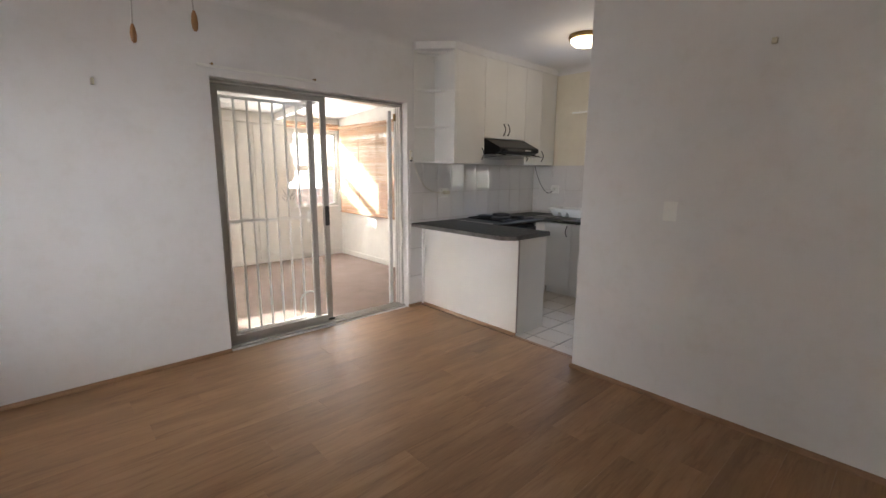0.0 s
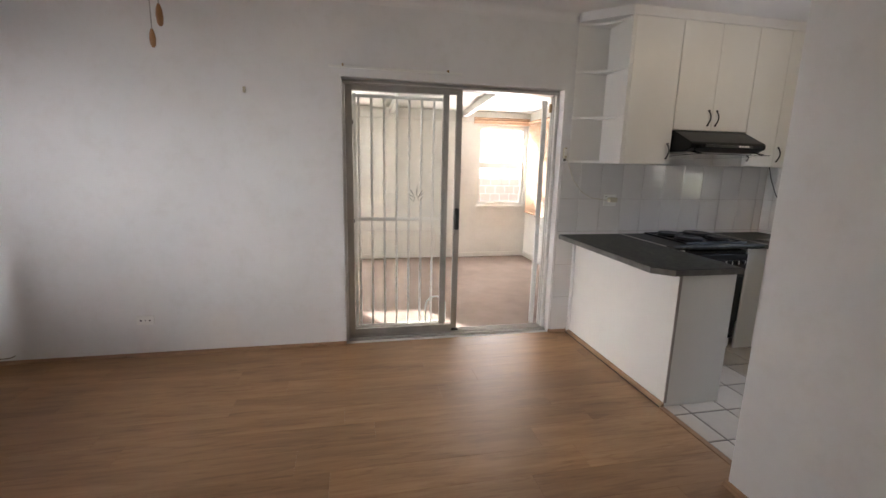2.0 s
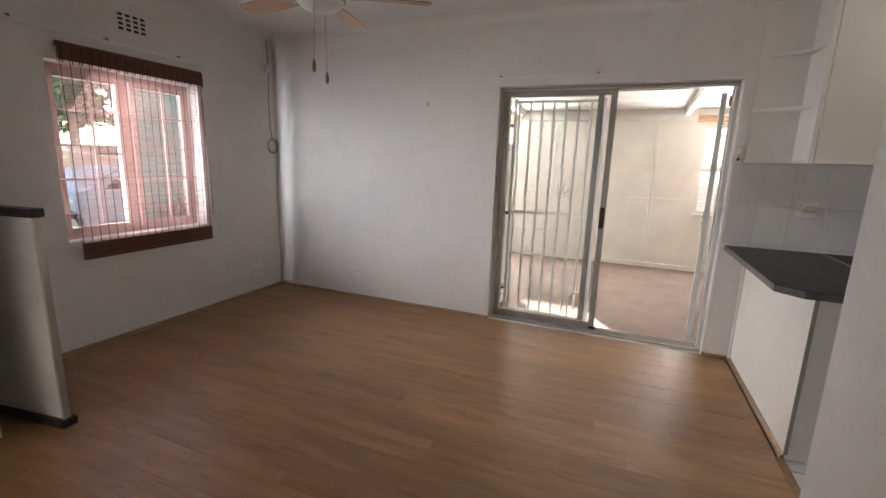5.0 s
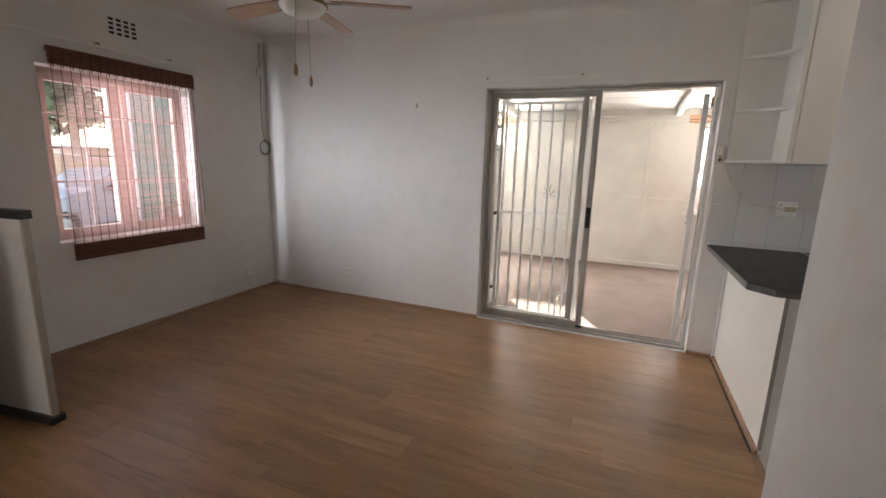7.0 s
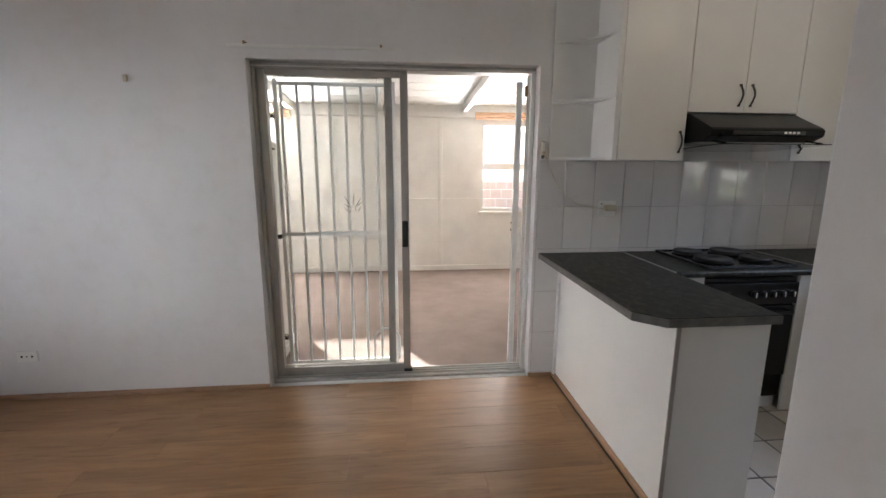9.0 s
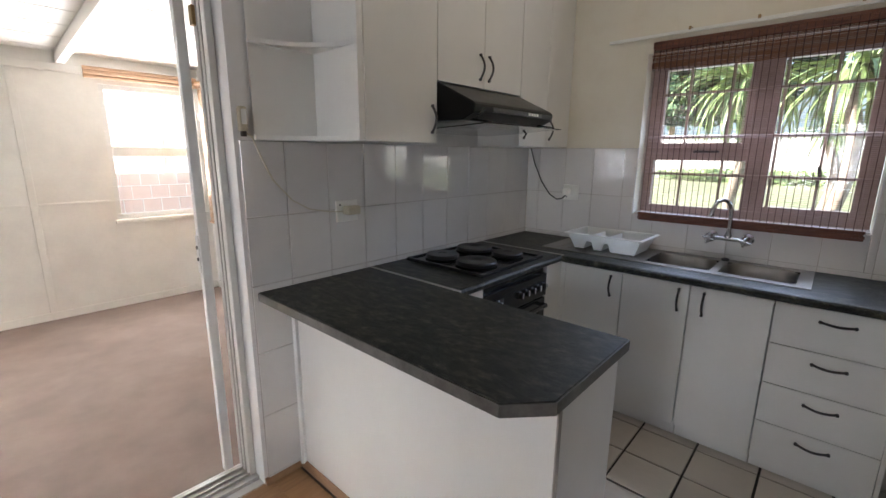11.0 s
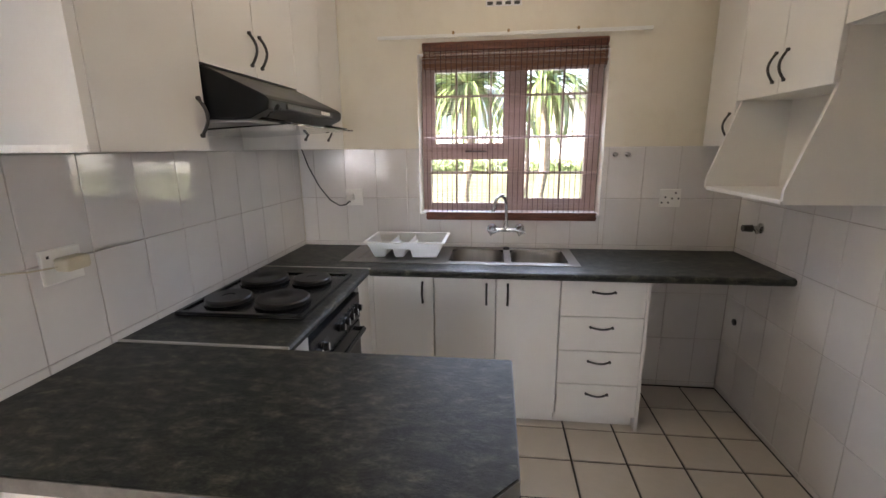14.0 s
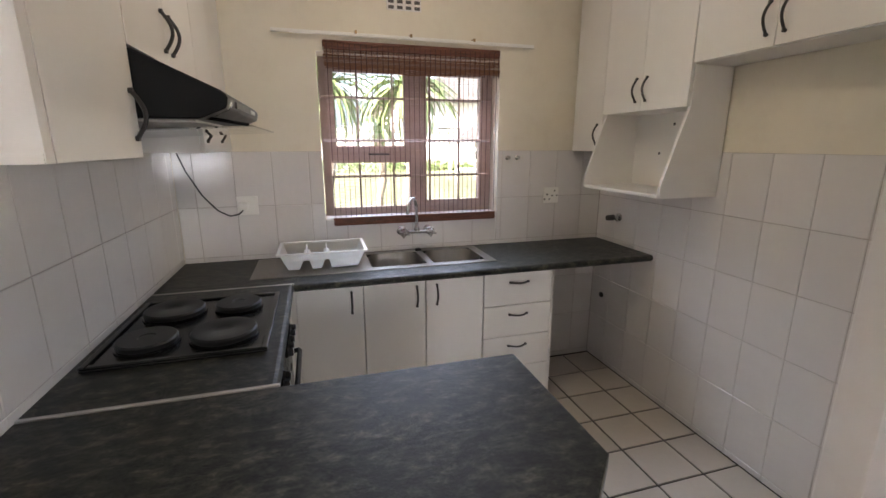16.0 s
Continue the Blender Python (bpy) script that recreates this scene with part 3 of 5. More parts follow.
def door_leaf(parent, name, x0, x1, y, w):
    leaf = part(name, box(x0, y - 0.016, 0.03, x0 + w, y + 0.016, 2.062, 0.003), ALU, parent, "aluminium framed glass leaf")
    part("stile", box(x1 - w, y - 0.016, 0.03, x1, y + 0.016, 2.062, 0.003), ALU, leaf)
    part("bottom_rail", box(x0 + w, y - 0.014, 0.03, x1 - w, y + 0.014, 0.085, 0.003), ALU, leaf)
    part("top_rail", box(x0 + w, y - 0.014, 2.022, x1 - w, y + 0.014, 2.062, 0.003), ALU, leaf)
    g = part("glass", box(x0 + w, y - 0.003, 0.085, x1 - w, y + 0.003, 2.022), GLASS, leaf, "clear glass")
    g.visible_shadow = False
    return leaf


fixed = door_leaf(t, "fixed_leaf", 1.608, 2.436, 4.108, 0.05)
slide = door_leaf(t, "sliding_leaf", 1.61, 2.537, 4.068, 0.05)
part("handle", box(2.49, 4.03, 0.935, 2.53, 4.052, 1.115, 0.008), DARK, slide, "black plastic pull handle")
part("latch", box(2.5, 4.024, 1.0, 2.52, 4.032, 1.06, 0.003), DARK, slide)
part("roller_block", box(2.49, 4.04, 0.018, 2.55, 4.085, 0.05, 0.006), DARK, slide)
bm = bmesh.new()
for x, z, deg, size, w in ((2.15, 1.2, 118, 0.13, 0.006), (2.165, 1.2, 84, 0.15, 0.007), (2.18, 1.195, 58, 0.12, 0.006), (2.16, 1.195, 150, 0.1, 0.005), (2.19, 1.205, 38, 0.09, 0.005),
                           (2.125, 1.17, 128, 0.07, 0.005), (2.13, 1.16, 70, 0.06, 0.004), (2.195, 1.17, 100, 0.08, 0.005), (2.21, 1.17, 62, 0.07, 0.005)):
    a = radians(deg)
    x, size, w = 2.17 + (x - 2.17) * 0.7, size * 0.75, w * 0.75
    d, w = Vector((math.cos(a), 0, math.sin(a))), Vector((-math.sin(a), 0, math.cos(a))) * w
    p = Vector((x, 4.0635, z))
    bm.faces.new([bm.verts.new(q) for q in (p, p + d * size * 0.45 + w, p + d * size, p + d * size * 0.45 - w)])
part("reed_decal", bm, DECAL, slide, "grey reed-shaped safety sticker on the glass")

t = thing("security_gate", (2.06, 4.15, 0), "white steel barred security gate behind the glass", "gate")
GY = 4.212
part("gate_stile", box(1.665, GY - 0.011, 0.03, 1.69, GY + 0.011, 2.03, 0.002), GATE_WHITE, t)
part("gate_stile", box(2.43, GY - 0.011, 0.03, 2.455, GY + 0.011, 2.02, 0.002), GATE_WHITE, t)
for z in (0.055, 2.0):
    part("gate_rail", box(1.69, GY - 0.01, z - 0.012, 2.43, GY + 0.01, z + 0.012, 0.002), GATE_WHITE, t)
part("middle_rail", box(1.69, GY - 0.016, 0.994, 2.41, GY - 0.0095, 1.024, 0.002), GATE_WHITE, t)
for k in range(7):
    x = 1.711 + 0.1035 * k
    part("bar", rod((x, GY, 0.06), (x, GY, 1.995), 0.0095, n=10), GATE_WHITE, t, "", True)
part("lock_box", box(2.4, GY - 0.022, 0.955, 2.455, GY + 0.015, 1.06, 0.004), GATE_WHITE, t)
for z in (0.25, 0.98, 1.78):
    part("hinge", box(1.575, 4.166, z, 1.668, GY + 0.004, z + 0.026, 0.002), DARK, t, "dark steel hinge")
part("loop", tube([(2.28, GY - 0.02, 0.06)] + [(2.28, GY - 0.02, 0.2)] + arc((2.37, GY - 0.02, 0.215), (1, 0, 0), (0, 0, 1), 0.09, math.pi, 0, 14) + [(2.46, GY - 0.02, 0.06)], 0.008), PET, t, "white bent tube loop", True)
t = thing("gate_post", (3.29, 4.155, 0), "white steel gate post with a strike plate", "gate post")
part("post", box(3.272, 4.142, 0.018, 3.31, 4.172, 2.03, 0.003), WHITE_METAL, t)
part("strike_plate", box(3.266, 4.145, 0.97, 3.272, 4.168, 1.13, 0.002), WHITE_METAL, t)
part("bolt", rod((3.266, 4.155, 1.03), (3.263, 4.155, 1.03), 0.008), DARK, t)
part("bolt", rod((3.266, 4.155, 1.08), (3.263, 4.155, 1.08), 0.008), DARK, t)
part("catch", box(3.32, 4.1, 1.93, 3.337, 4.13, 2.0, 0.003), BRASS, t, "small brass catch")

# ---- windows of the two rooms ----


def burglar_grid(t, axis, p, u0, u1, zs, us, z0, z1, material):
    for z in zs:
        part("burglar_bar", rod((p, u0, z), (p, u1, z), 0.008, n=6) if axis == "x" else rod((u0, p, z), (u1, p, z), 0.006, n=6), material, t)
    for u in us:
        part("glazing_bar", box(p + 0.012, u - 0.006, z0, p + 0.022, u + 0.006, z1), material, t)


t = thing("window_1", (EX + 0.15, 2.62, 1.11), "brown timber kitchen window with burglar bars", "window", kind="structure")
KX0, KX1 = EX + 0.12, EX + 0.17
frame_bars(t, "x", KX0, KX1, 2.078, 3.163, 1.115, 2.045, 0.05, FRAME_WOOD)
part("mullion", box(KX0, 2.55, 1.165, KX1, 2.626, 1.995, 0.003), FRAME_WOOD, t)
part("transom", box(KX0, 2.626, 1.44, KX1, 3.113, 1.51, 0.003), FRAME_WOOD, t)
for a, b, c, d, n in ((2.626, 3.113, 1.51, 1.995, "top_sash"), (2.128, 2.55, 1.165, 1.995, "side_sash")):
    frame_bars(t, "x", KX0 - 0.012, KX1 - 0.012, a, b, c, d, 0.032, FRAME_WOOD, n)
pane(t, "x", KX1 - 0.02, 2.658, 3.081, 1.542, 1.963)
pane(t, "x", KX1 - 0.02, 2.626, 3.113, 1.165, 1.44)
pane(t, "x", KX1 - 0.02, 2.16, 2.518, 1.197, 1.963)
burglar_grid(t, "x", EX + 0.085, 2.09, 3.15, (1.36, 1.575, 1.82), (2.305, 2.5, 2.735, 2.945), 1.165, 1.995, FRAME_WOOD)
part("window_sill", box(EX + 0.002, 2.078, 1.112, EX + 0.12, 3.163, 1.118), PAINT, t)
part("stay", box(KX0 - 0.025, 2.76, 1.485, KX0 - 0.012, 2.89, 1.498, 0.003), GUNMETAL, t)
part("catch", rod((KX0 - 0.02, 2.3, 1.36), (KX0 - 0.02, 2.31, 1.42), 0.008), GUNMETAL, t)

t = thing("window_2", (WX - 0.15, 2.47, 0.8), "brown timber living room window with burglar bars", "window", kind="structure")
LX1, LX0 = WX - 0.12, WX - 0.17
frame_bars(t, "x", LX0, LX1, 1.925, 3.025, 0.805, 2.025, 0.05, FRAME_WOOD)
part("mullion", box(LX0, 2.44, 0.855, LX1, 2.51, 1.975, 0.003), FRAME_WOOD, t)
for a, b in ((1.975, 2.44), (2.51, 2.975)):
    frame_bars(t, "x", LX0 + 0.012, LX1 + 0.012, a, b, 0.855, 1.975, 0.035, FRAME_WOOD, "sash")
    pane(t, "x", LX0 + 0.02, a + 0.035, b - 0.035, 0.89, 1.94)
burglar_grid(t, "x", WX - 0.085, 1.93, 3.02, (1.0, 1.24, 1.48, 1.72), (2.2, 2.74), 0.855, 1.975, FRAME_WOOD)
part("window_sill", box(WX - 0.12, 1.925, 0.801, WX - 0.002, 3.025, 0.808), PAINT, t)
for z in (0.9, 1.42):
    part("stay", box(LX1 + 0.012, 2.2, z, LX1 + 0.025, 2.4, z + 0.014, 0.003), GUNMETAL, t)


# window out of view, added as an opening for the south fill lamp
t = thing("window_6", (WX - 0.15, -0.85, 0.8), "unseen brown timber window added to light the south end", "window", kind="structure")
frame_bars(t, "x", LX0, LX1, -1.395, -0.305, 0.805, 2.025, 0.05, FRAME_WOOD)
pane(t, "x", LX0 + 0.02, -1.345, -0.355, 0.855, 1.975)


def hung_blind(x, side, y0, y1, z_top, z_roll, z_low, z_bottom, cords, sag, cover, cord, label, dense):
    """A slatted blind that hangs before a wall: dense head, open slats, dense foot."""
    t = thing("bamboo_blind", (x, (y0 + y1) / 2, z_bottom), label, "blind", "kitchen and living room blinds")
    d = side * 0.004
    ob = part("slats", slat_sheet("x", x, y0, y1, z_low, z_roll, 0.0085, cover, 0.0012), BLIND_SLAT, t, "thin open bamboo slats")
    ob["kind"] = "stuff"
    part("fold", slat_sheet("x", x + side * 0.006, y0, y1, z_roll, z_top, 0.0065, dense, 0.0022), BLIND_FOLD, t, "folded layer of dark bamboo")["kind"] = "stuff"
    for k in (1, 2):
        part("fold", slat_sheet("x", x + side * (0.006 + 0.006 * k), y0 + 0.003 * k, y1 - 0.004 * k, z_top - 0.045 if sag > 0.5 else z_roll - 0.004 * k, z_top - 0.004 * k, 0.0062, 0.0056, 0.0022), BLIND_DARK, t, "dense dark bamboo")["kind"] = "stuff"
    part("foot", slat_sheet("x", x + d, y0 + 0.005, y1 - 0.005, z_bottom, z_low, 0.0062, 0.0056, 0.003), BLIND_DARK, t, "dense dark bamboo foot")["kind"] = "stuff"
    part("foot", slat_sheet("x", x + d + side * 0.004, y0 + 0.008, y1 - 0.006, z_bottom + 0.003, z_low - 0.004, 0.0062, 0.0054, 0.003), BLIND_DARK, t)["kind"] = "stuff"
    if sag > 0.5:
        # loose slats that hang in a wave under the head
        rng = random.Random(9)
        bm = bmesh.new()
        for j in range(5):
            last = None
            base = z_roll - 0.024 + 0.0075 * j
            for k in range(37):
                y = y0 + 0.01 + (y1 - y0 - 0.02) * k / 36
                z = base + (0.009 - 0.0008 * j) * math.sin(k * 0.19 + 1.2) + 0.002 * math.sin(k * 0.9 + j)
                q = x + side * (0.026 + 0.004 * math.sin(k * 0.3 + j * 0.5))
                h = 0.0058 + rng.uniform(-0.0008, 0.0006)
                row = [bm.verts.new(v) for v in ((q, y, z), (q, y, z + h), (q + side * 0.002, y, z + h), (q + side * 0.002, y, z))]
                if last:
                    for m in range(4):
                        bm.faces.new((last[m], last[(m + 1) % 4], row[(m + 1) % 4], row[m]))
                last = row
        part("gathered_fold", bm, BLIND_FOLD, t, "loose wavy bamboo slats")["kind"] = "stuff"
    part("head_rail", box(x - 0.006, y0, z_top - 0.03, x + 0.006, y1, z_top, 0.003), BLIND_DARK, t)
    for k in range(cords):
        y = y0 + 0.02 + (y1 - y0 - 0.04) * k / (cords - 1)
        part("cord", box(x + side * 0.0035 - 0.001, y - cord, z_bottom, x + side * 0.0035 + 0.001, y + cord, z_roll), STRING, t)
        part("cord", box(x + side * 0.031, y - cord * 1.5, z_roll - 0.03, x + side * 0.033, y + cord * 1.5, z_top - 0.02), STRING, t)
    return t


hung_blind(EX - 0.035, -1, 2.09, 3.132, 2.10, 1.968, 1.125, 1.078, 34, 1.0, 0.0013, 0.0013, "brown bamboo blind gathered over the kitchen window", 0.0048)
t = hung_blind(WX + 0.045, 1, 1.965, 3.045, 2.14, 2.035, 0.795, 0.675, 19, 0.4, 0.0042, 0.0019, "reddish brown bamboo blind over the living room window", 0.0056)
part("pull_cord", tube([(WX + 0.045, 3.035, 1.9), (WX + 0.05, 3.045, 1.5), (WX + 0.05, 3.06, 1.1), (WX + 0.05, 3.06, 0.9)], 0.003, 6), STRING, t)


def curtain_rail(axis, wall, side, u0, u1, z, brackets, label):
    q = wall + side * 0.04
    at = (q, (u0 + u1) / 2, z) if axis == "x" else ((u0 + u1) / 2, q, z)
    t = thing("curtain_rail", at, label, "curtain rail", "white curtain rails")
    put = (lambda a, b, c, d, e, f: box(a, c, e, b, d, f, 0.002)) if axis == "x" else (lambda a, b, c, d, e, f: box(c, a, e, d, b, f, 0.002))
    lo, hi = sorted((q - side * 0.006, q + side * 0.006))
    part("rail", put(lo, hi, u0, u1, z - 0.009, z + 0.009), PLASTIC, t)
    for u in brackets:
        lo, hi = sorted((wall, q + side * 0.01))
        part("bracket", put(lo, hi, u - 0.006, u + 0.006, z + 0.004, z + 0.022), BRASS, t)
    return t


curtain_rail("x", EX, -1, 1.87, 3.39, 2.135, (2.26, 2.64, 2.95), "white plastic curtain rail above the kitchen window")
curtain_rail("x", WX, 1, 1.5, 3.25, 2.215, (1.75, 2.3, 2.85), "white plastic curtain rail above the living room window")
curtain_rail("y", NY, -1, 1.5, 2.5, 2.155, (1.6, 2.38), "short white plastic curtain rail above the sliding door")

# ---- kitchen ----
CT, CB = 0.90, 0.862
t = thing("peninsula_worktop", (3.7, 3.3, CB), "dark slate-look laminate breakfast counter with a clipped corner", "worktop")
outline = [(3.408, NY - 0.008), (3.408, 2.736), (3.506, 2.643), (3.987, 2.643), (3.987, NY - 0.008)]
bm = prism(outline, "z", CB, CT)
bmesh.ops.bevel(bm, geom=[e for e in bm.edges if all(v.co.z > CT - 0.001 for v in e.verts)], offset=0.003, segments=2, affect="EDGES")
part("top", bm, SLATE, t)
for (xa, ya), (xb, yb) in zip(outline, outline[1:-1]):
    d = Vector((xb - xa, yb - ya, 0)).normalized()
    o = Vector((-abs(d.y), -abs(d.x), 0)) * 0.0025
    quad = [(xa, ya), (xb, yb), (xb + o.x, yb + o.y), (xa + o.x, ya + o.y)]
    part("edge_band", prism(quad, "z", CB + 0.001, CT - 0.003), SLATE_EDGE, t, "lighter grey laminate edge band")
t = thing("hob_worktop", (4.46, 3.65, CB), "dark slate-look laminate worktop round the hob", "worktop")
bm = prism([(NY - 0.008, CB), (3.36, CB), (3.347, CB + 0.01), (3.345, CT - 0.012), (3.352, CT - 0.003), (3.363, CT), (NY - 0.008, CT)], "x", 4.0, 4.925)
part("top", bm, SLATE, t)
for x in (3.99, 4.925):
    part("joint_strip", box(x, 3.343, CB + 0.004, x + 0.011, NY - 0.008, CT + 0.003, 0.002), ALU, t, "pale aluminium joint strip")
t = thing("sink_worktop", (5.2, 2.6, CB), "dark slate-look laminate worktop under the window", "worktop")
SX0, SX1, SY0, SY1 = 5.045, 5.445, 2.245, 3.555
prof = [(EX - 0.008, CB), (4.922, CB), (4.909, CB + 0.01), (4.907, CT - 0.012), (4.914, CT - 0.003), (4.925, CT), (EX - 0.008, CT)]
BO = (5.085, 5.405, 2.275, 2.965)
part("top", prism([(u, w) for u, w in prof], "y", 1.29, BO[2]), SLATE, t)
part("top", prism([(u, w) for u, w in prof], "y", BO[3], 3.345), SLATE, t)
part("top", prism([(u, w) if u < 5.3 else (BO[0], w) for u, w in prof], "y", BO[2], BO[3]), SLATE, t)
part("top", box(BO[1], BO[2], CB, EX - 0.008, BO[3], CT), SLATE, t)
part("top", box(4.936, 3.345, CB, EX - 0.008, NY - 0.008, CT), SLATE, t)


def bow_handle(at, along, out, length, parent):
    """A bowed bar handle, thin at the ends."""
    at, along, out = Vector(at), Vector(along), Vector(out)
    pts = [at + along * length * (k / 12 - 0.5) + out * (0.004 + 0.026 * math.sin(math.pi * k / 12)) for k in range(13)]
    bm = tube(pts, 0.0055, 8)
    for e in (-0.5, 0.5):
        rod(at + along * length * e, at + along * length * e + out * 0.01, 0.007, n=8, bm=bm)
    return part("handle", bm, GUNMETAL, parent, "dark bowed metal handle", True)


# base units below the window
def base_unit(y0, y1, handle_y):
    t = thing("base_cabinet", (5.2, (y0 + y1) / 2, 0), "white melamine base cabinet with one door", "cabinet", "base cabinets")
    part("body", box(4.988, y0 + 0.001, 0.08, EX - 0.01, y1 - 0.001, 0.76), MELAMINE, t)
    part("front_rail", box(4.988, y0 + 0.001, 0.76, 5.006, y1 - 0.001, CB - 0.002), MELAMINE, t)
    part("plinth", box(5.02, y0 + 0.001, 0.004, 5.036, y1 - 0.001, 0.08), MELAMINE, t)
    d = part("door", box(4.968, y0 + 0.002, 0.085, 4.986, y1 - 0.002, 0.848, 0.0015), MELAMINE, t)
    bow_handle((4.968, handle_y, 0.765), (0, 0, 1), (-1, 0, 0), 0.11, d)


base_unit(3.016, 3.345, 3.075)
base_unit(2.688, 3.014, 2.735)
base_unit(2.356, 2.686, 2.625)
t = thing("drawer_unit", (5.2, 2.13, 0), "white melamine unit of four drawers", "cabinet")
part("body", box(4.988, 1.932, 0.08, EX - 0.01, 2.353, 0.76), MELAMINE, t)
part("front_rail", box(4.988, 1.932, 0.76, 5.006, 2.353, CB - 0.002), MELAMINE, t)
part("end_panel", box(4.968, 1.914, 0.004, EX - 0.01, 1.93, CB - 0.002), MELAMINE, t)
part("plinth", box(5.02, 1.932, 0.004, 5.036, 2.353, 0.08), MELAMINE, t)
for z0, z1 in ((0.085, 0.268), (0.272, 0.462), (0.466, 0.654), (0.658, 0.848)):
    d = part("drawer", box(4.968, 1.932, z0, 4.986, 2.352, z1, 0.0015), MELAMINE, t)
    bow_handle((4.968, 2.14, (z0 + z1) / 2 + 0.04), (0, 1, 0), (-1, 0, 0), 0.11, d)
single("corner_filler", box(4.968, 3.346, 0.004, 4.986, 3.389, CB - 0.002, 0.0015), MELAMINE, (4.977, 3.36, 0.004), "narrow white melamine corner post", "panel")
single("corner_filler", box(4.79, 3.37, 0.004, 4.966, 3.388, CB - 0.002, 0.0015), MELAMINE, (4.88, 3.38, 0.004), "white melamine filler panel beside the oven", "panel")
single("stove_end_panel", box(4.0, 3.372, 0.004, 4.195, 3.39, CB - 0.002, 0.0015), MELAMINE, (4.1, 3.38, 0.004), "white melamine panel beside the oven", "panel")

# peninsula panels
t = thing("peninsula_cabinet", (3.75, 3.3, 0), "white melamine breakfast counter base", "cabinet")
part("front_panel", box(3.56, 2.662, 0.004, 3.578, NY - 0.035, CB - 0.001, 0.0015), MELAMINE, t)
part("end_panel", box(3.578, 2.662, 0.004, 3.96, 2.68, CB - 0.001, 0.0015), MELAMINE, t)
part("back_panel", box(3.942, 2.68, 0.004, 3.96, NY - 0.02, CB - 0.001), MELAMINE, t)
part("edge_strip", box(3.553, 2.655, 0.03, 3.572, 2.661, CB - 0.001, 0.002), TAUPE, t)
part("wall_batten", box(3.545, NY - 0.035, 0.004, 3.578, NY - 0.008, CB - 0.001, 0.002), BOARD, t)

# oven and hob
t = thing("oven", (4.49, 3.4, 0), "black built-in electric oven with knobs", "oven")
part("body", box(4.2, 3.392, 0.09, 4.785, 3.9, 0.845), BLACK, t)
part("control_panel", box(4.2, 3.366, 0.69, 4.785, 3.392, 0.82, 0.004), BLACK, t)
dr = part("door", box(4.205, 3.368, 0.24, 4.78, 3.392, 0.682, 0.005), BLACK, t)
part("door_glass", box(4.27, 3.364, 0.3, 4.715, 3.368, 0.6, 0.001), BLACK, dr, "dark glass oven window")
part("door_handle", tube([(4.25, 3.368, 0.645), (4.25, 3.335, 0.65), (4.26, 3.33, 0.65), (4.725, 3.33, 0.65), (4.735, 3.335, 0.65), (4.735, 3.368, 0.645)], 0.011, 10), BLACK, dr, "", True)
part("plinth", box(4.2, 3.42, 0.004, 4.785, 3.436, 0.09), MELAMINE, t)
part("label_plate", box(4.29, 3.3645, 0.735, 4.36, 3.366, 0.775), GUNMETAL, t)
for x in (4.245, 4.31, 4.5, 4.56, 4.62, 4.68, 4.74):
    k = part("knob", lathe([(0.021, 0), (0.021, -0.006), (0.017, -0.01), (0.016, -0.024), (0.013, -0.027)], (x, 3.366, 0.755), "y", 16), BLACK, t, "", True)
    part("pointer", box(x - 0.0025, 3.338, 0.742, x + 0.0025, 3.341, 0.77), PLASTIC, k)
t = thing("hob", (4.49, 3.65, CT), "black enamel hob with four solid plates", "hob")
bm = box(4.215, 3.395, CT + 0.001, 4.785, 3.91, CT + 0.01, 0.004)
part("pan", bm, BLACK, t)
for a in (box(4.215, 3.395, CT + 0.01, 4.785, 3.415, CT + 0.018, 0.004), box(4.215, 3.89, CT + 0.01, 4.785, 3.91, CT + 0.018, 0.004), box(4.215, 3.415, CT + 0.01, 4.235, 3.89, CT + 0.018, 0.004), box(4.765, 3.415, CT + 0.01, 4.785, 3.89, CT + 0.018, 0.004)):
    part("rim", a, BLACK, t)
for x, y, r in ((4.36, 3.775, 0.085), (4.365, 3.545, 0.1), (4.63, 3.765, 0.1), (4.64, 3.54, 0.08)):
    p = part("hotplate", lathe([(r - 0.004, 0), (r + 0.004, 0.008), (r + 0.005, 0.022), (r, 0.028), (r * 0.32, 0.028), (r * 0.28, 0.025), (0.001, 0.025)], (x, y, CT + 0.01), "z", 32), BLACK_MATT, t, "solid cast iron plate", True)
    part("plate_ring", lathe([(r + 0.005, 0), (r + 0.009, 0.002), (r + 0.009, 0.006), (r + 0.005, 0.007)], (x, y, CT + 0.01), "z", 32), BLACK, p, "", True)

# extractor hood
t = thing("extractor_hood", (4.515, 3.6, 1.6), "black slanted extractor hood with a glass visor", "extractor hood")
prof = [(3.64, 1.785), (3.44, 1.69), (3.425, 1.675), (3.43, 1.645), (3.5, 1.615), (3.94, 1.615), (3.94, 1.785)]
bm = prism(prof, "x", 4.175, 4.855)
bmesh.ops.bevel(bm, geom=[e for e in bm.edges], offset=0.004, segments=1, affect="EDGES")
part("canopy", bm, HOOD_BLACK, t)
part("front_strip", box(4.3, 3.422, 1.652, 4.73, 3.428, 1.672, 0.002), GUNMETAL, t, "dark grey control strip")
for k in range(4):
    part("button", box(4.6 + 0.025 * k, 3.418, 1.656, 4.615 + 0.025 * k, 3.424, 1.668, 0.001), PLASTIC, t)
g = part("visor", prism([(3.86, 1.572), (3.37, 1.596), (3.37, 1.601), (3.86, 1.577)], "x", 4.185, 4.845), GLASS, t, "tilted glass visor")
for x in (4.23, 4.8):
    part("visor_arm", tube([(x, 3.5, 1.622), (x, 3.44, 1.612), (x, 3.385, 1.603)], 0.005, 8), BLACK, t, "", True)
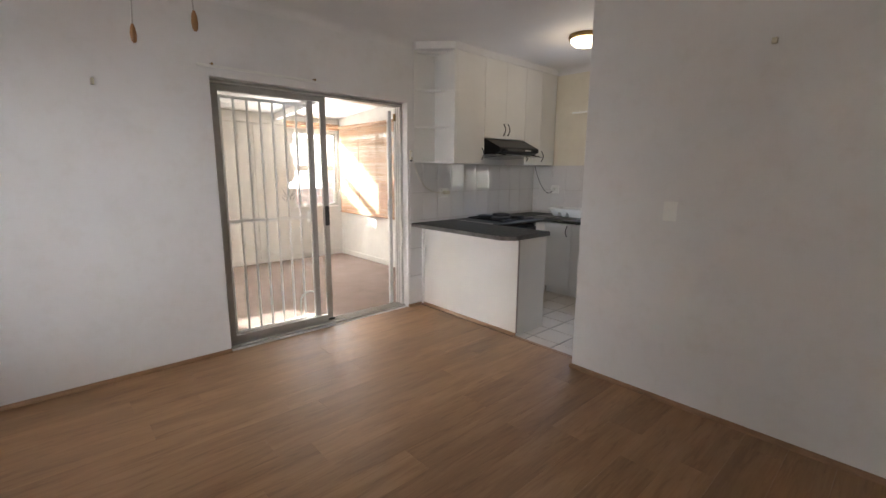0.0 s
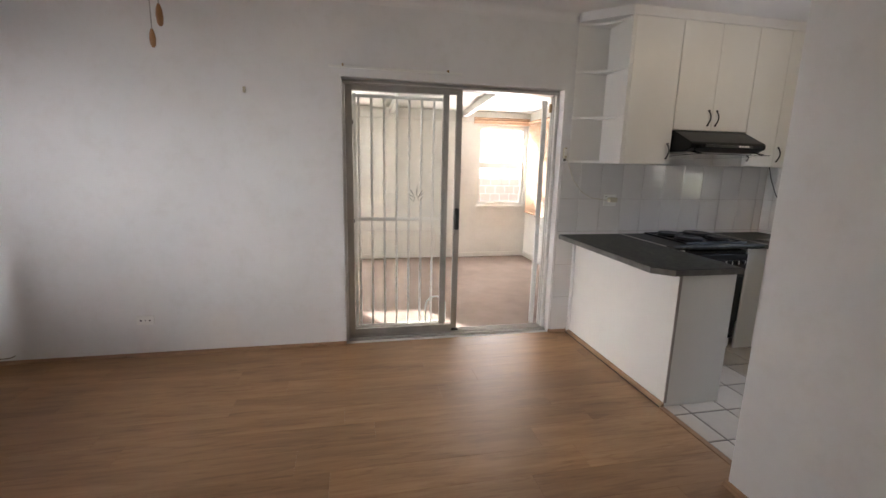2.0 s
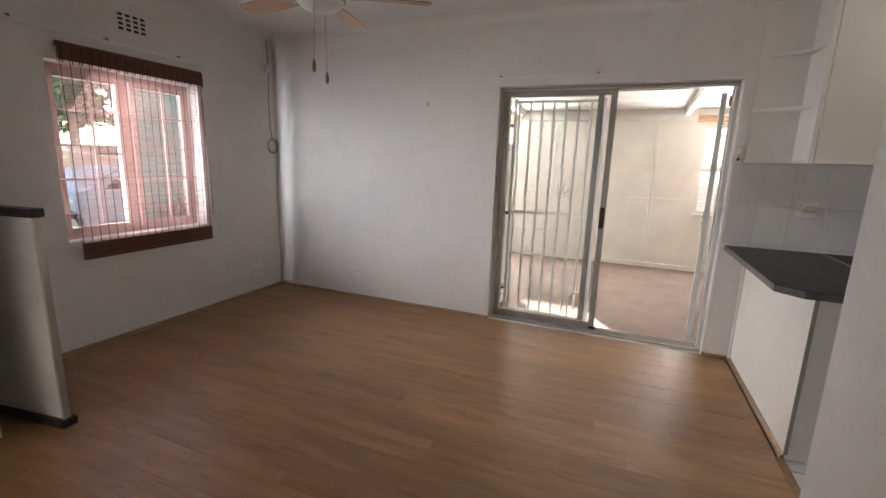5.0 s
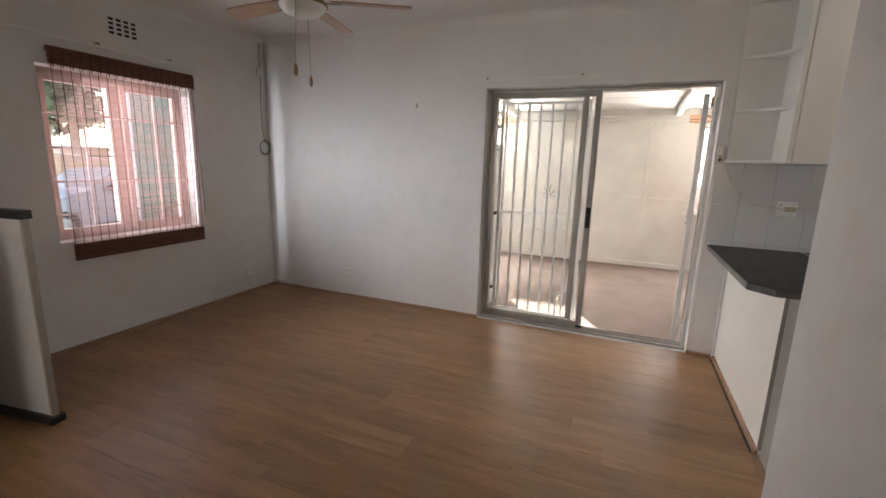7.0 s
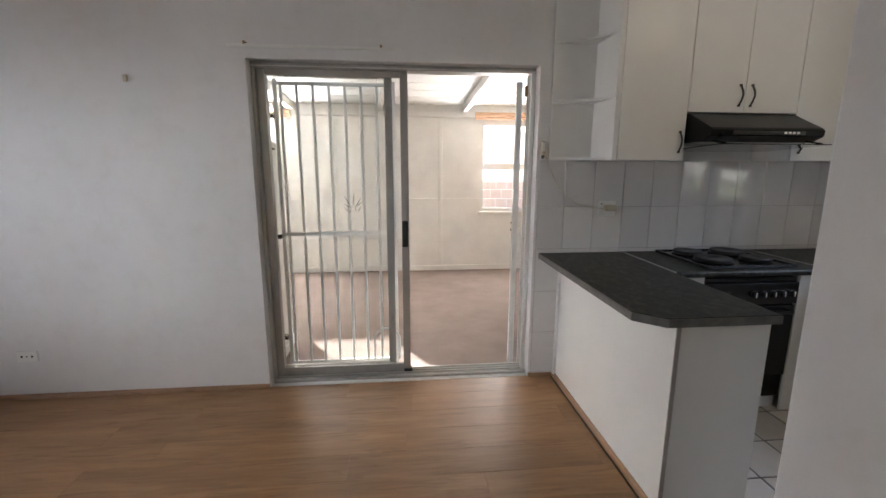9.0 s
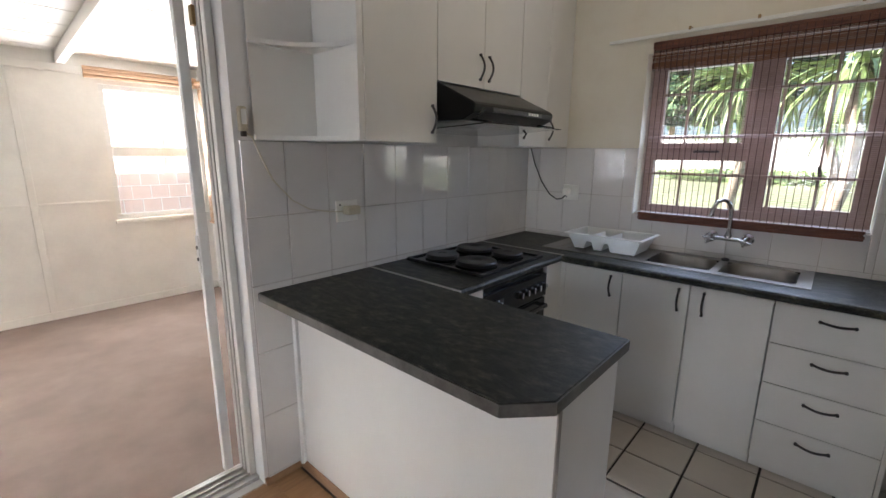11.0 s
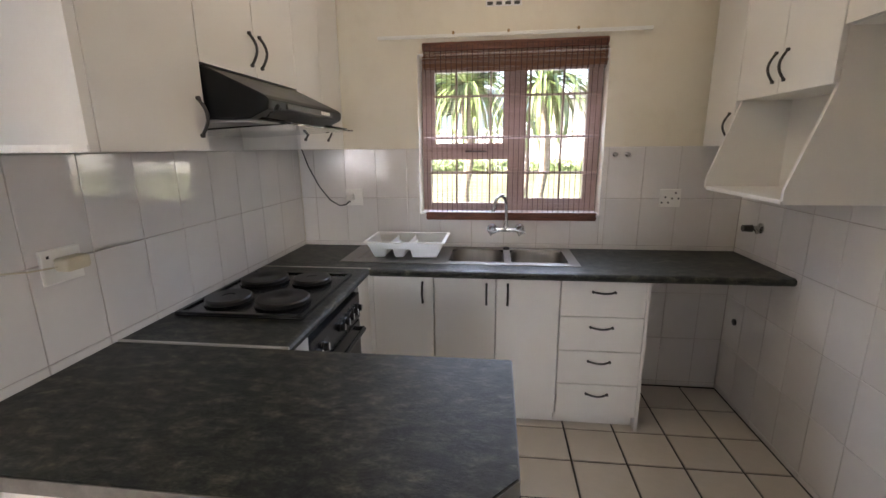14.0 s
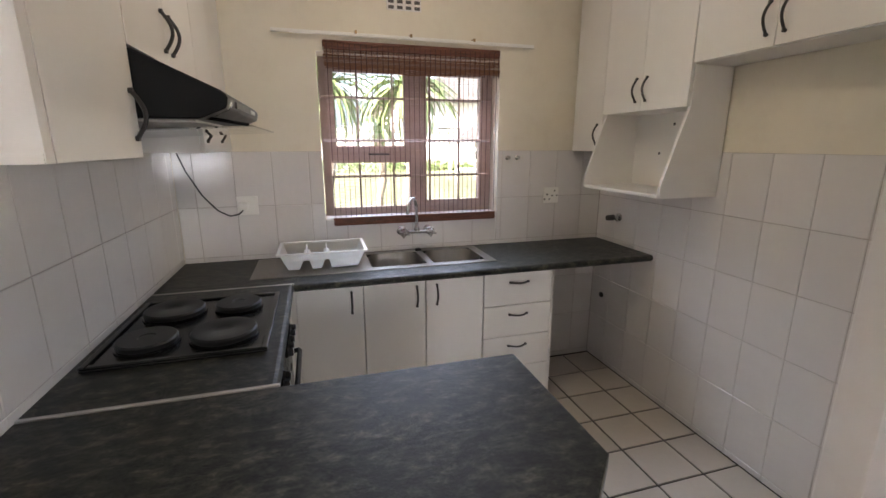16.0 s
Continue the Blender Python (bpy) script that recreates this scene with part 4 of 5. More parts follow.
part("grease_filter", box(4.22, 3.52, 1.608, 4.81, 3.9, 1.615), ALU, t, "metal grease filter")

# wall units on the tiled wall
UF, UB, UTOP = 3.64, 1.515, 2.6


def hung_door(parent, x0, x1, z0, z1, y, hx, hz, out):
    lo, hi = sorted((y, y - out * 0.018))
    d = part("door", box(x0 + 0.0015, lo, z0, x1 - 0.0015, hi, z1, 0.0015), MELAMINE, parent)
    bow_handle((hx, y, hz), (0, 0, 1), (0, out, 0), 0.115, d)


t = thing("open_corner_shelf", (3.6, 3.8, UB), "white open end shelf unit with curved shelves", "shelf")
part("side_panel", box(3.722, 3.64, UB, 3.75, NY - 0.012, UTOP, 0.001), MELAMINE, t)
part("back_panel", box(3.445, NY - 0.012, UB, 3.722, NY - 0.009, UTOP), MELAMINE, t)
for z in (UB, 1.868, 2.225, 2.58):
    pts = [(3.722, NY - 0.012), (3.722, 3.642)] + [(3.442 + 0.278 * math.cos(a), 3.642 + 0.28 * math.sin(a)) for a in (k * math.pi / 24 for k in range(13))] + [(3.442, NY - 0.012)]
    part("shelf", prism(pts, "z", z, z + 0.018), MELAMINE, t)
t = thing("wall_cabinet", (3.96, 3.8, UB), "tall white wall cabinet with one door", "cabinet", "wall cabinets")
part("body", box(3.751, 3.66, UB, 4.162, NY - 0.009, UTOP), MELAMINE, t)
hung_door(t, 3.752, 4.165, UB, UTOP, UF, 4.13, 1.62, -1)
t = thing("wall_cabinet", (4.51, 3.8, 1.79), "white two-door wall cabinet above the hood", "cabinet", "wall cabinets")
part("body", box(4.168, 3.66, 1.792, 4.858, NY - 0.009, UTOP), MELAMINE, t)
hung_door(t, 4.167, 4.515, 1.792, UTOP, UF, 4.478, 1.89, -1)
hung_door(t, 4.515, 4.862, 1.792, UTOP, UF, 4.552, 1.89, -1)
t = thing("wall_cabinet", (5.17, 3.8, UB), "white two-door wall cabinet in the corner", "cabinet", "wall cabinets")
part("body", box(4.864, 3.66, UB, EX - 0.01, NY - 0.009, UTOP), MELAMINE, t)
hung_door(t, 4.864, 5.173, UB, UTOP, UF, 4.91, 1.62, -1)
hung_door(t, 5.173, EX - 0.01, UB, UTOP, UF, 5.21, 1.62, -1)
single("cabinet_pelmet", prism([(3.445, NY - 0.009), (3.445, 3.9), (3.715, 3.63), (EX - 0.01, 3.63), (EX - 0.01, NY - 0.009)], "z", UTOP + 0.001, CEIL), PAINT, (4.4, 3.8, UTOP), "white painted bulkhead above the wall cabinets", "bulkhead")

# wall units on the other side
RF = 1.535
t = thing("wall_cabinet", (5.33, 1.4, 1.51), "narrow white wall cabinet in the corner", "cabinet", "fridge side cabinets")
part("body", box(5.175, KS + 0.009, 1.51, EX - 0.01, RF - 0.02, UTOP), MELAMINE, t)
hung_door(t, 5.173, EX - 0.012, 1.51, UTOP, RF, 5.215, 1.61, 1)
t = thing("microwave_cabinet", (4.86, 1.4, 1.3), "white cabinet with a flared open microwave shelf", "cabinet", "fridge side cabinets")
part("body", box(4.558, KS + 0.009, 1.722, 5.155, RF - 0.02, UTOP), MELAMINE, t)
hung_door(t, 4.542, 4.857, 1.722, UTOP, RF, 4.82, 1.83, 1)
hung_door(t, 4.857, 5.172, 1.722, UTOP, RF, 4.895, 1.83, 1)
for x in (4.541, 5.156):
    part("side_panel", prism([(KS + 0.009, 1.295), (1.62, 1.295), (1.635, 1.31), (1.635, 1.35), (RF - 0.02, 1.72), (RF - 0.02, UTOP), (KS + 0.009, UTOP)], "x", x, x + 0.016), MELAMINE, t)
part("shelf", box(4.557, KS + 0.009, 1.295, 5.156, 1.632, 1.312, 0.002), MELAMINE, t)
part("back_panel", box(4.557, KS + 0.009, 1.312, 5.156, KS + 0.013, 1.722), MELAMINE, t)
for x, z in ((4.86, 1.66), (4.95, 1.5)):
    part("hole_cap", lathe([(0.008, 0), (0.008, 0.002), (0.004, 0.003)], (x, KS + 0.013, z), "y", 10), DARK, t)
t = thing("bridge_cabinet", (4.03, 1.4, 1.905), "white bridging wall cabinet above the fridge space", "cabinet", "fridge side cabinets")
part("body", box(3.53, KS + 0.009, 1.906, 4.538, RF - 0.02, UTOP), MELAMINE, t)
hung_door(t, 4.17, 4.538, 1.908, UTOP, RF, 4.205, 2.01, 1)
hung_door(t, 3.8, 4.17, 1.908, UTOP, RF, 4.135, 2.01, 1)
part("filler", box(3.53, RF - 0.018, 1.908, 3.797, RF, UTOP, 0.001), MELAMINE, t)
single("cabinet_pelmet", box(3.53, KS + 0.009, UTOP + 0.001, EX - 0.01, RF, CEIL), PAINT, (4.5, 1.4, UTOP), "white painted bulkhead above the fridge cabinets", "bulkhead")

# sink
t = thing("kitchen_sink", (5.24, 2.9, CT), "stainless steel double bowl sink with drainer", "sink")
bowls = ((2.3, 2.605), (2.645, 2.95))
zt = CT + 0.006
for a, b, c, d in ((SX0, 5.1, SY0, SY1), (5.39, SX1, SY0, SY1), (5.1, 5.39, SY0, 2.3), (5.1, 5.39, 2.605, 2.645), (5.1, 5.39, 2.95, SY1)):
    part("rim", box(a, c, CT + 0.001, b, d, zt, 0.0015), STEEL, t)
for y0, y1 in bowls:
    def ring(z, s):
        pts = []
        for cx, cy, a0 in ((5.39, y1, 0), (5.1, y1, 90), (5.1, y0, 180), (5.39, y0, 270)):
            r = 0.08
            ox = cx - r if cx > 5.2 else cx + r
            oy = cy - r if cy == y1 else cy + r
            for k in range(5):
                a = radians(a0 + 22.5 * k)
                pts.append((ox + r * math.cos(a), oy + r * math.sin(a)))
        mx, my = 5.245, (y0 + y1) / 2
        return [(mx + (x - mx) * s, my + (y - my) * s, z) for x, y in pts]
    bm = bmesh.new()
    loops = [[bm.verts.new(q) for q in ring(z, s)] for z, s in ((zt, 1.0), (zt - 0.01, 0.97), (zt - 0.11, 0.93), (zt - 0.13, 0.85))]
    for a, b in zip(loops, loops[1:]):
        for k in range(20):
            bm.faces.new((a[k], a[(k + 1) % 20], b[(k + 1) % 20], b[k]))
    bm.faces.new(loops[-1])
    w = part("bowl", bm, STEEL, t, "pressed steel bowl", True)
    part("waste", lathe([(0.03, 0), (0.03, 0.003), (0.018, 0.003), (0.016, -0.002)], (5.245, (y0 + y1) / 2, zt - 0.129), "z", 20), CHROME, w, "", True)
for k in range(9):
    part("drainer_rib", box(5.12, 3.02 + 0.055 * k, zt, 5.38, 3.035 + 0.055 * k, zt + 0.003, 0.001), STEEL, t)
part("overflow_plug", lathe([(0.02, 0), (0.02, 0.01), (0.012, 0.014)], (5.41, 2.625, zt), "z", 14), DARK, t, "black rubber plug", True)

t = thing("wall_mixer_tap", (EX - 0.03, 2.63, 1.02), "chrome wall-mounted mixer tap with swan neck", "tap")
HX = EX - 0.07
part("crossbar", rod((HX, 2.545, 1.025), (HX, 2.715, 1.025), 0.012), CHROME, t, "", True)
for y in (2.545, 2.715):
    part("wall_flange", lathe([(0.03, 0), (0.03, -0.006), (0.016, -0.02), (0.014, -0.07)], (EX - 0.008, y, 1.025), "x", 18), CHROME, t, "", True)
    h = part("tap_head", lathe([(0.02, 0), (0.026, -0.008), (0.026, -0.022), (0.018, -0.034), (0.014, -0.045)], (HX, y, 1.025), "x", 16), CHROME, t, "", True)
    for a in (0.3, 0.3 + math.pi / 2):
        d = Vector((0, math.cos(a), math.sin(a))) * 0.03
        c = Vector((HX - 0.045, y, 1.025))
        part("cross_handle", rod(c - d, c + d, 0.0055), CHROME, h, "", True)
part("neck_base", lathe([(0.016, 0), (0.018, 0.015), (0.012, 0.03)], (HX, 2.63, 1.03), "z", 16), CHROME, t, "", True)
neck = [(HX, 2.63, 1.05), (HX, 2.629, 1.1), (HX, 2.63, 1.15)] + [(HX - 0.05 + 0.05 * math.cos(a), 2.632 + 0.07 * (1 - math.cos(a)) / 2, 1.17 + 0.068 * math.sin(a)) for a in (k * math.pi / 12 for k in range(13))] + [(HX - 0.102, 2.71, 1.15)]
part("neck", tube(neck, 0.0105, 12), CHROME, t, "", True)

t = thing("dish_rack", (5.25, 3.2, CT + 0.01), "white plastic dish draining rack on the sink drainer", "dish rack")
RZ0, RZ1 = CT + 0.012, CT + 0.105


RM = RZ0 + 0.05


def taper(lo, z0, hi, z1, cap):
    """A thin open box with sloping sides."""
    bm = bmesh.new()
    a, b = ([bm.verts.new((x, y, z)) for x, y in ((q[0], q[2]), (q[1], q[2]), (q[1], q[3]), (q[0], q[3]))] for q, z in ((lo, z0), (hi, z1)))
    for k in range(4):
        bm.faces.new((a[k], a[(k + 1) % 4], b[(k + 1) % 4], b[k]))
    if cap:
        bm.faces.new(a[::-1])
    bmesh.ops.solidify(bm, geom=bm.faces[:], thickness=0.0035)
    return bm


part("tray", taper((5.125, 5.375, 3.0, 3.4), RM, (5.105, 5.39, 2.985, 3.415), RZ1, False), PLASTIC, t)
for y0, y1 in ((3.3, 3.4), (3.19, 3.27), (3.0, 3.17)):
    part("trough", taper((5.14, 5.36, y0 + 0.022, y1 - 0.022 if y1 > 3.3 else y1 - 0.012), RZ0, (5.125, 5.375, y0, y1), RM, True), PLASTIC, t)
for y in (3.285, 3.18):
    part("divider", box(5.13, y - 0.016, RM - 0.003, 5.37, y + 0.016, RM + 0.003, 0.002), PLASTIC, t)
    part("divider_wall", box(5.128, y - 0.003, RM, 5.372, y + 0.003, RZ1 - 0.01, 0.001), PLASTIC, t)
for q in ((5.09, 5.107, 2.97, 3.43), (5.388, 5.405, 2.97, 3.43), (5.107, 5.388, 2.97, 2.987), (5.107, 5.388, 3.413, 3.43)):
    part("rim", box(q[0], q[2], RZ1 - 0.006, q[1], q[3], RZ1 + 0.002, 0.002), PLASTIC, t)
for k in range(7):
    part("slot", box(5.15, 3.025 + 0.02 * k, RZ0 + 0.004, 5.35, 3.03 + 0.02 * k, RZ0 + 0.006), GROUT, t)


# sockets, switches, cables
def plate(name, axis, wall, side, u, z, w, h, holes, label, category):
    at = (wall, u, z) if axis == "x" else (u, wall, z)
    t = thing(name, at, label, category)
    lo, hi = sorted((wall, wall + side * 0.01))
    put = (lambda a, b, c, d, e, f, bev: box(a, c, e, b, d, f, bev)) if axis == "x" else (lambda a, b, c, d, e, f, bev: box(c, a, e, d, b, f, bev))
    part("cover", put(lo, hi, u - w / 2, u + w / 2, z - h / 2, z + h / 2, 0.003), PLASTIC, t)
    lo, hi = sorted((wall + side * 0.0095, wall + side * 0.0105))
    for du, dz, r in holes:
        part("socket_hole", put(lo, hi, u + du - r, u + du + r, z + dz - r, z + dz + r, 0), DARK, t)
    return t, put


ROUND = ((0, 0.02, 0.005), (-0.018, -0.012, 0.006), (0.018, -0.012, 0.006))
for args in (("wall_socket", "y", NY, -1, 0.125, 0.287, 0.12, 0.07, ((-0.03, 0.0, 0.006), (0.03, 0, 0.006), (0, 0, 0.004)), "white single wall socket low on the wall", "socket"),
             ("wall_socket", "x", WX, 1, 3.6, 0.25, 0.12, 0.12, tuple((a - 0.03, b, 0.005) for a, b, c in ROUND) + tuple((a + 0.03, b, 0.005) for a, b, c in ROUND), "white double wall socket low on the wall", "socket"),
             ("wall_socket", "x", EX - 0.007, -1, 1.68, 1.215, 0.115, 0.105, tuple((a - 0.028, b + 0.01, 0.005) for a, b, c in ROUND) + tuple((a + 0.028, b - 0.014, 0.005) for a, b, c in ROUND), "white double wall socket on the tiles", "socket")):
    plate(*args)
t, put = plate("wall_socket", "x", EX - 0.007, -1, 3.59, 1.215, 0.11, 0.105, ((0.03, -0.03, 0.004),), "cream wall socket with a plug in it", "socket")
part("plug", box(EX - 0.055, 3.585, 1.195, EX - 0.017, 3.635, 1.24, 0.008), PLASTIC, t, "white three-pin plug")
part("cord", tube([(EX - 0.05, 3.61, 1.195), (EX - 0.045, 3.635, 1.172), (EX - 0.04, 3.68, 1.163), (EX - 0.035, 3.74, 1.195), (EX - 0.03, 3.81, 1.28), (EX - 0.03, 3.875, 1.41), (EX - 0.03, 3.91, 1.517)], 0.0042, 8), DARK, t, "black hanging flex", True)
t, put = plate("wall_socket", "y", NY - 0.007, -1, 3.86, 1.2, 0.12, 0.1, ((-0.04, 0.03, 0.004),), "aged cream wall socket with an adapter", "socket")
part("adapter", box(3.83, NY - 0.065, 1.185, 3.905, NY - 0.017, 1.225, 0.008), CREAM_PLASTIC, t, "cream plastic plug adapter")
part("cord", tube([(3.83, NY - 0.03, 1.2), (3.76, NY - 0.022, 1.205), (3.66, NY - 0.02, 1.225), (3.58, NY - 0.02, 1.27), (3.5, NY - 0.02, 1.36), (3.455, NY - 0.02, 1.46), (3.43, NY - 0.02, 1.525), (3.405, NY - 0.02, 1.54)], 0.0028, 6), CREAM_PLASTIC, t, "thin cream flex", True)
t = thing("door_chime", (3.4, NY - 0.012, 1.59), "small cream plastic box on the tile edge", "chime")
part("case", box(3.385, NY - 0.03, 1.545, 3.415, NY - 0.001, 1.635, 0.006), CREAM_PLASTIC, t)
part("front", box(3.39, NY - 0.034, 1.57, 3.41, NY - 0.03, 1.625, 0.002), PLASTIC, t)
part("clip", box(3.392, NY - 0.028, 1.525, 3.408, NY - 0.006, 1.545, 0.002), GUNMETAL, t)
t, put = plate("light_switch", "x", PX0, -1, 1.41, 1.205, 0.075, 0.115, (), "white wall light switch with two rockers", "switch")
for y in (1.393, 1.427):
    part("rocker", box(PX0 - 0.015, y - 0.012, 1.19, PX0 - 0.01, y + 0.012, 1.225, 0.003), PLASTIC, t)
single("wall_hook", box(PX0 - 0.02, 0.985, 2.065, PX0, 1.01, 2.095, 0.004), CREAM_PLASTIC, (PX0, 1.007, 2.085), "small cream hook on the partition wall", "hook")
single("wall_hook", box(0.908, NY - 0.02, 1.945, 0.926, NY, 1.985, 0.004), CREAM_PLASTIC, (0.917, NY, 1.965), "small cream picture hook on the wall", "hook")
for y in (1.94, 2.009):
    t = thing("robe_hook", (EX - 0.008, y, 1.468), "small round steel wall hook", "hook", "tile hooks")
    part("base", lathe([(0.014, 0), (0.014, -0.005), (0.007, -0.01), (0.007, -0.025), (0.012, -0.03)], (EX - 0.007, y, 1.468), "x", 14), CHROME, t, "", True)
t = thing("washing_machine_valve", (5.25, KS + 0.007, 1.08), "chrome washing machine valve on the tiles", "valve")
part("flange", lathe([(0.028, 0), (0.028, 0.006), (0.014, 0.012), (0.014, 0.05)], (5.25, KS + 0.007, 1.08), "y", 18), CHROME, t, "", True)
part("knob", rod((5.25, KS + 0.055, 1.08), (5.25, KS + 0.1, 1.08), 0.021, 0.018, 12), GUNMETAL, t, "", True)
part("spout", rod((5.25, KS + 0.04, 1.08), (5.22, KS + 0.04, 1.06), 0.009, n=10), CHROME, t, "", True)
t = thing("waste_inlet", (5.36, KS + 0.007, 0.5), "black capped waste pipe inlet on the tiles", "pipe inlet")
part("cap", lathe([(0.02, 0), (0.02, 0.008), (0.012, 0.012)], (5.36, KS + 0.007, 0.5), "y", 14), DARK, t, "", True)

# ceiling lamp in the kitchen
t = thing("ceiling_lamp", (4.46, 2.68, CEIL), "round lit dome ceiling lamp with a bronze rim", "ceiling lamp")
part("base", lathe([(0.15, 0), (0.155, -0.02), (0.15, -0.035), (0.13, -0.04)], (4.46, 2.68, CEIL), "z", 32), BRASS, t, "bronze rim", True)
part("bowl", lathe([(0.135, -0.036), (0.13, -0.06), (0.105, -0.085), (0.06, -0.1), (0.005, -0.105)], (4.46, 2.68, CEIL), "z", 32), LAMP_GLOW, t, "glowing white glass bowl", True)
lamp = new("kitchen_lamp_light", bpy.data.lights.new("kitchen_lamp_light", "POINT"))
lamp.data.energy, lamp.data.color, lamp.data.shadow_soft_size = 0.6, (1.0, 0.82, 0.58), 0.12
lamp.location = (4.46, 2.68, CEIL - 0.2)

# ---- living room fittings ----
FC = Vector((1.0, 2.29, 0))
t = thing("ceiling_fan", (FC.x, FC.y, CEIL), "five-blade maple ceiling fan with a light bowl", "ceiling fan")
part("canopy", lathe([(0.07, 0), (0.07, -0.02), (0.03, -0.06), (0.014, -0.065)], (FC.x, FC.y, CEIL), "z", 24), BRASS, t, "", True)
part("rod", rod((FC.x, FC.y, CEIL - 0.06), (FC.x, FC.y, 2.43), 0.012), BRASS, t, "", True)
part("motor", lathe([(0.02, 0.125), (0.09, 0.115), (0.115, 0.075), (0.115, 0.02), (0.09, 0.0), (0.05, -0.005)], (FC.x, FC.y, 2.32), "z", 28), ALU, t, "brushed metal motor housing", True)
part("light_bowl", lathe([(0.13, 0.0), (0.127, -0.015), (0.1, -0.042), (0.05, -0.06), (0.003, -0.064)], (FC.x, FC.y, 2.3), "z", 28), FROST, t, "frosted glass bowl", True)
part("bowl_rim", lathe([(0.1, 0.015), (0.138, 0.008), (0.138, -0.006), (0.125, -0.008)], (FC.x, FC.y, 2.303), "z", 28), BRASS, t, "", True)
for k in range(5):
    a = radians(29.5 + 72 * k)
    turn = Matrix.Translation((FC.x, FC.y, 2.325)) @ Matrix.Rotation(a, 4, "Z") @ Matrix.Rotation(radians(11), 4, "X")
    pts = [(0.16, -0.045), (0.3, -0.058), (0.58, -0.062), (0.61, -0.05), (0.615, 0.0), (0.61, 0.05), (0.58, 0.062), (0.3, 0.058), (0.16, 0.045)]
    bm = prism(pts, "z", -0.004, 0.004)
    bmesh.ops.transform(bm, matrix=turn, verts=bm.verts)
    bl = part("blade", bm, FAN_WOOD, t)
    bm = box(0.09, -0.02, -0.012, 0.22, 0.02, -0.004, 0.003)
    bmesh.ops.transform(bm, matrix=turn, verts=bm.verts)
    part("blade_arm", bm, ALU, bl)
for x, y, z in ((1.066, 2.14, 1.905), (0.931, 2.43, 1.9)):
    c = part("pull_chain", rod((x, y, z + 0.05), (FC.x + (x - FC.x) * 0.8, FC.y + (y - FC.y) * 0.8, 2.31), 0.0022, n=6), ALU, t)
    part("pull", lathe([(0.004, 0.035), (0.009, 0.02), (0.011, 0.0), (0.009, -0.022), (0.004, -0.03)], (x, y, z + 0.02), "z", 12), PULL_WOOD, c, "turned wooden pull", True)


def air_vent(x, side, y, z, w, h, cols, rows):
    t = thing("air_vent", (x, y, z), "white air brick vent with dark slots", "vent", "wall vents")
    lo, hi = sorted((x, x + side * 0.006))
    part("plate", box(lo, y - w / 2, z - h / 2, hi, y + w / 2, z + h / 2, 0.002), PAINT, t)
    lo, hi = sorted((x + side * 0.005, x + side * 0.0075))
    for i in range(cols):
        for j in range(rows):
            yy, zz = y - w / 2 + (i + 0.5) * w / cols, z - h / 2 + (j + 0.5) * h / rows
            part("slot", box(lo, yy - w / cols * 0.32, zz - h / rows * 0.3, hi, yy + w / cols * 0.32, zz + h / rows * 0.3, 0.001), DARK, t)


air_vent(WX, 1, 2.51, 2.39, 0.22, 0.13, 4, 4)
air_vent(EX, -1, 2.67, 2.345, 0.2, 0.12, 4, 4)
t = thing("telephone_cable", (WX + 0.012, 3.87, 2.3), "cream telephone cable with box and coil", "cable")
part("junction_box", box(WX, 3.83, 2.29, WX + 0.03, 3.9, 2.375, 0.004), PLASTIC, t, "white junction box")
part("cable", tube([(WX + 0.012, 3.87, 2.62), (WX + 0.013, 3.862, 2.5), (WX + 0.02, 3.868, 2.37), (WX + 0.02, 3.868, 2.29), (WX + 0.015, 3.855, 2.0), (WX + 0.015, 3.865, 1.75), (WX + 0.02, 3.885, 1.62)], 0.004, 6), CABLE, t, "", True)
for k in range(3):
    part("coil", tube(arc((WX + 0.02 + 0.006 * k, 3.88, 1.555), (0, 1, 0.1 * k), (0, -0.1, 1), 0.064 + 0.006 * k, 0, 2 * math.pi, 24), 0.0045, 6), CABLE, t, "", True)
single("floor_cable", tube([(WX + 0.03, NY - 0.03, 0.06), (WX + 0.1, NY - 0.03, 0.055), (WX + 0.16, NY - 0.035, 0.06), (WX + 0.19, NY - 0.03, 0.075)], 0.004, 6), CABLE, (WX + 0.1, NY - 0.03, 0.05), "stub of old cable above the skirting", "cable", smooth=True)
t = thing("white_panel_stand", (0.0, 0.0, 0.0), "glossy white standing panel with black caps", "panel stand")
GLOSS = surface("gloss_white_panel", (0.72, 0.73, 0.74), 0.16, vary=0.03, bump=0.02)
for name, bm, material, label in (("panel", box(-0.8, -0.013, 0.04, 0.0, 0.013, 1.12, 0.002), GLOSS, ""),
                                  ("edge", box(0.0, -0.018, 0.04, 0.016, 0.018, 1.12, 0.003), ALU, "aluminium edge strip"),
                                  ("top_cap", box(-0.82, -0.032, 1.12, 0.024, 0.032, 1.165, 0.006), DARK, "black plastic top cap"),
                                  ("foot", box(-0.82, -0.037, 0.0, 0.034, 0.037, 0.045, 0.006), DARK, "black plastic foot")):
    part(name, bm, material, t, label)
t.matrix_world = pose(0.02, 1.33, 0, 0, 0, 8)

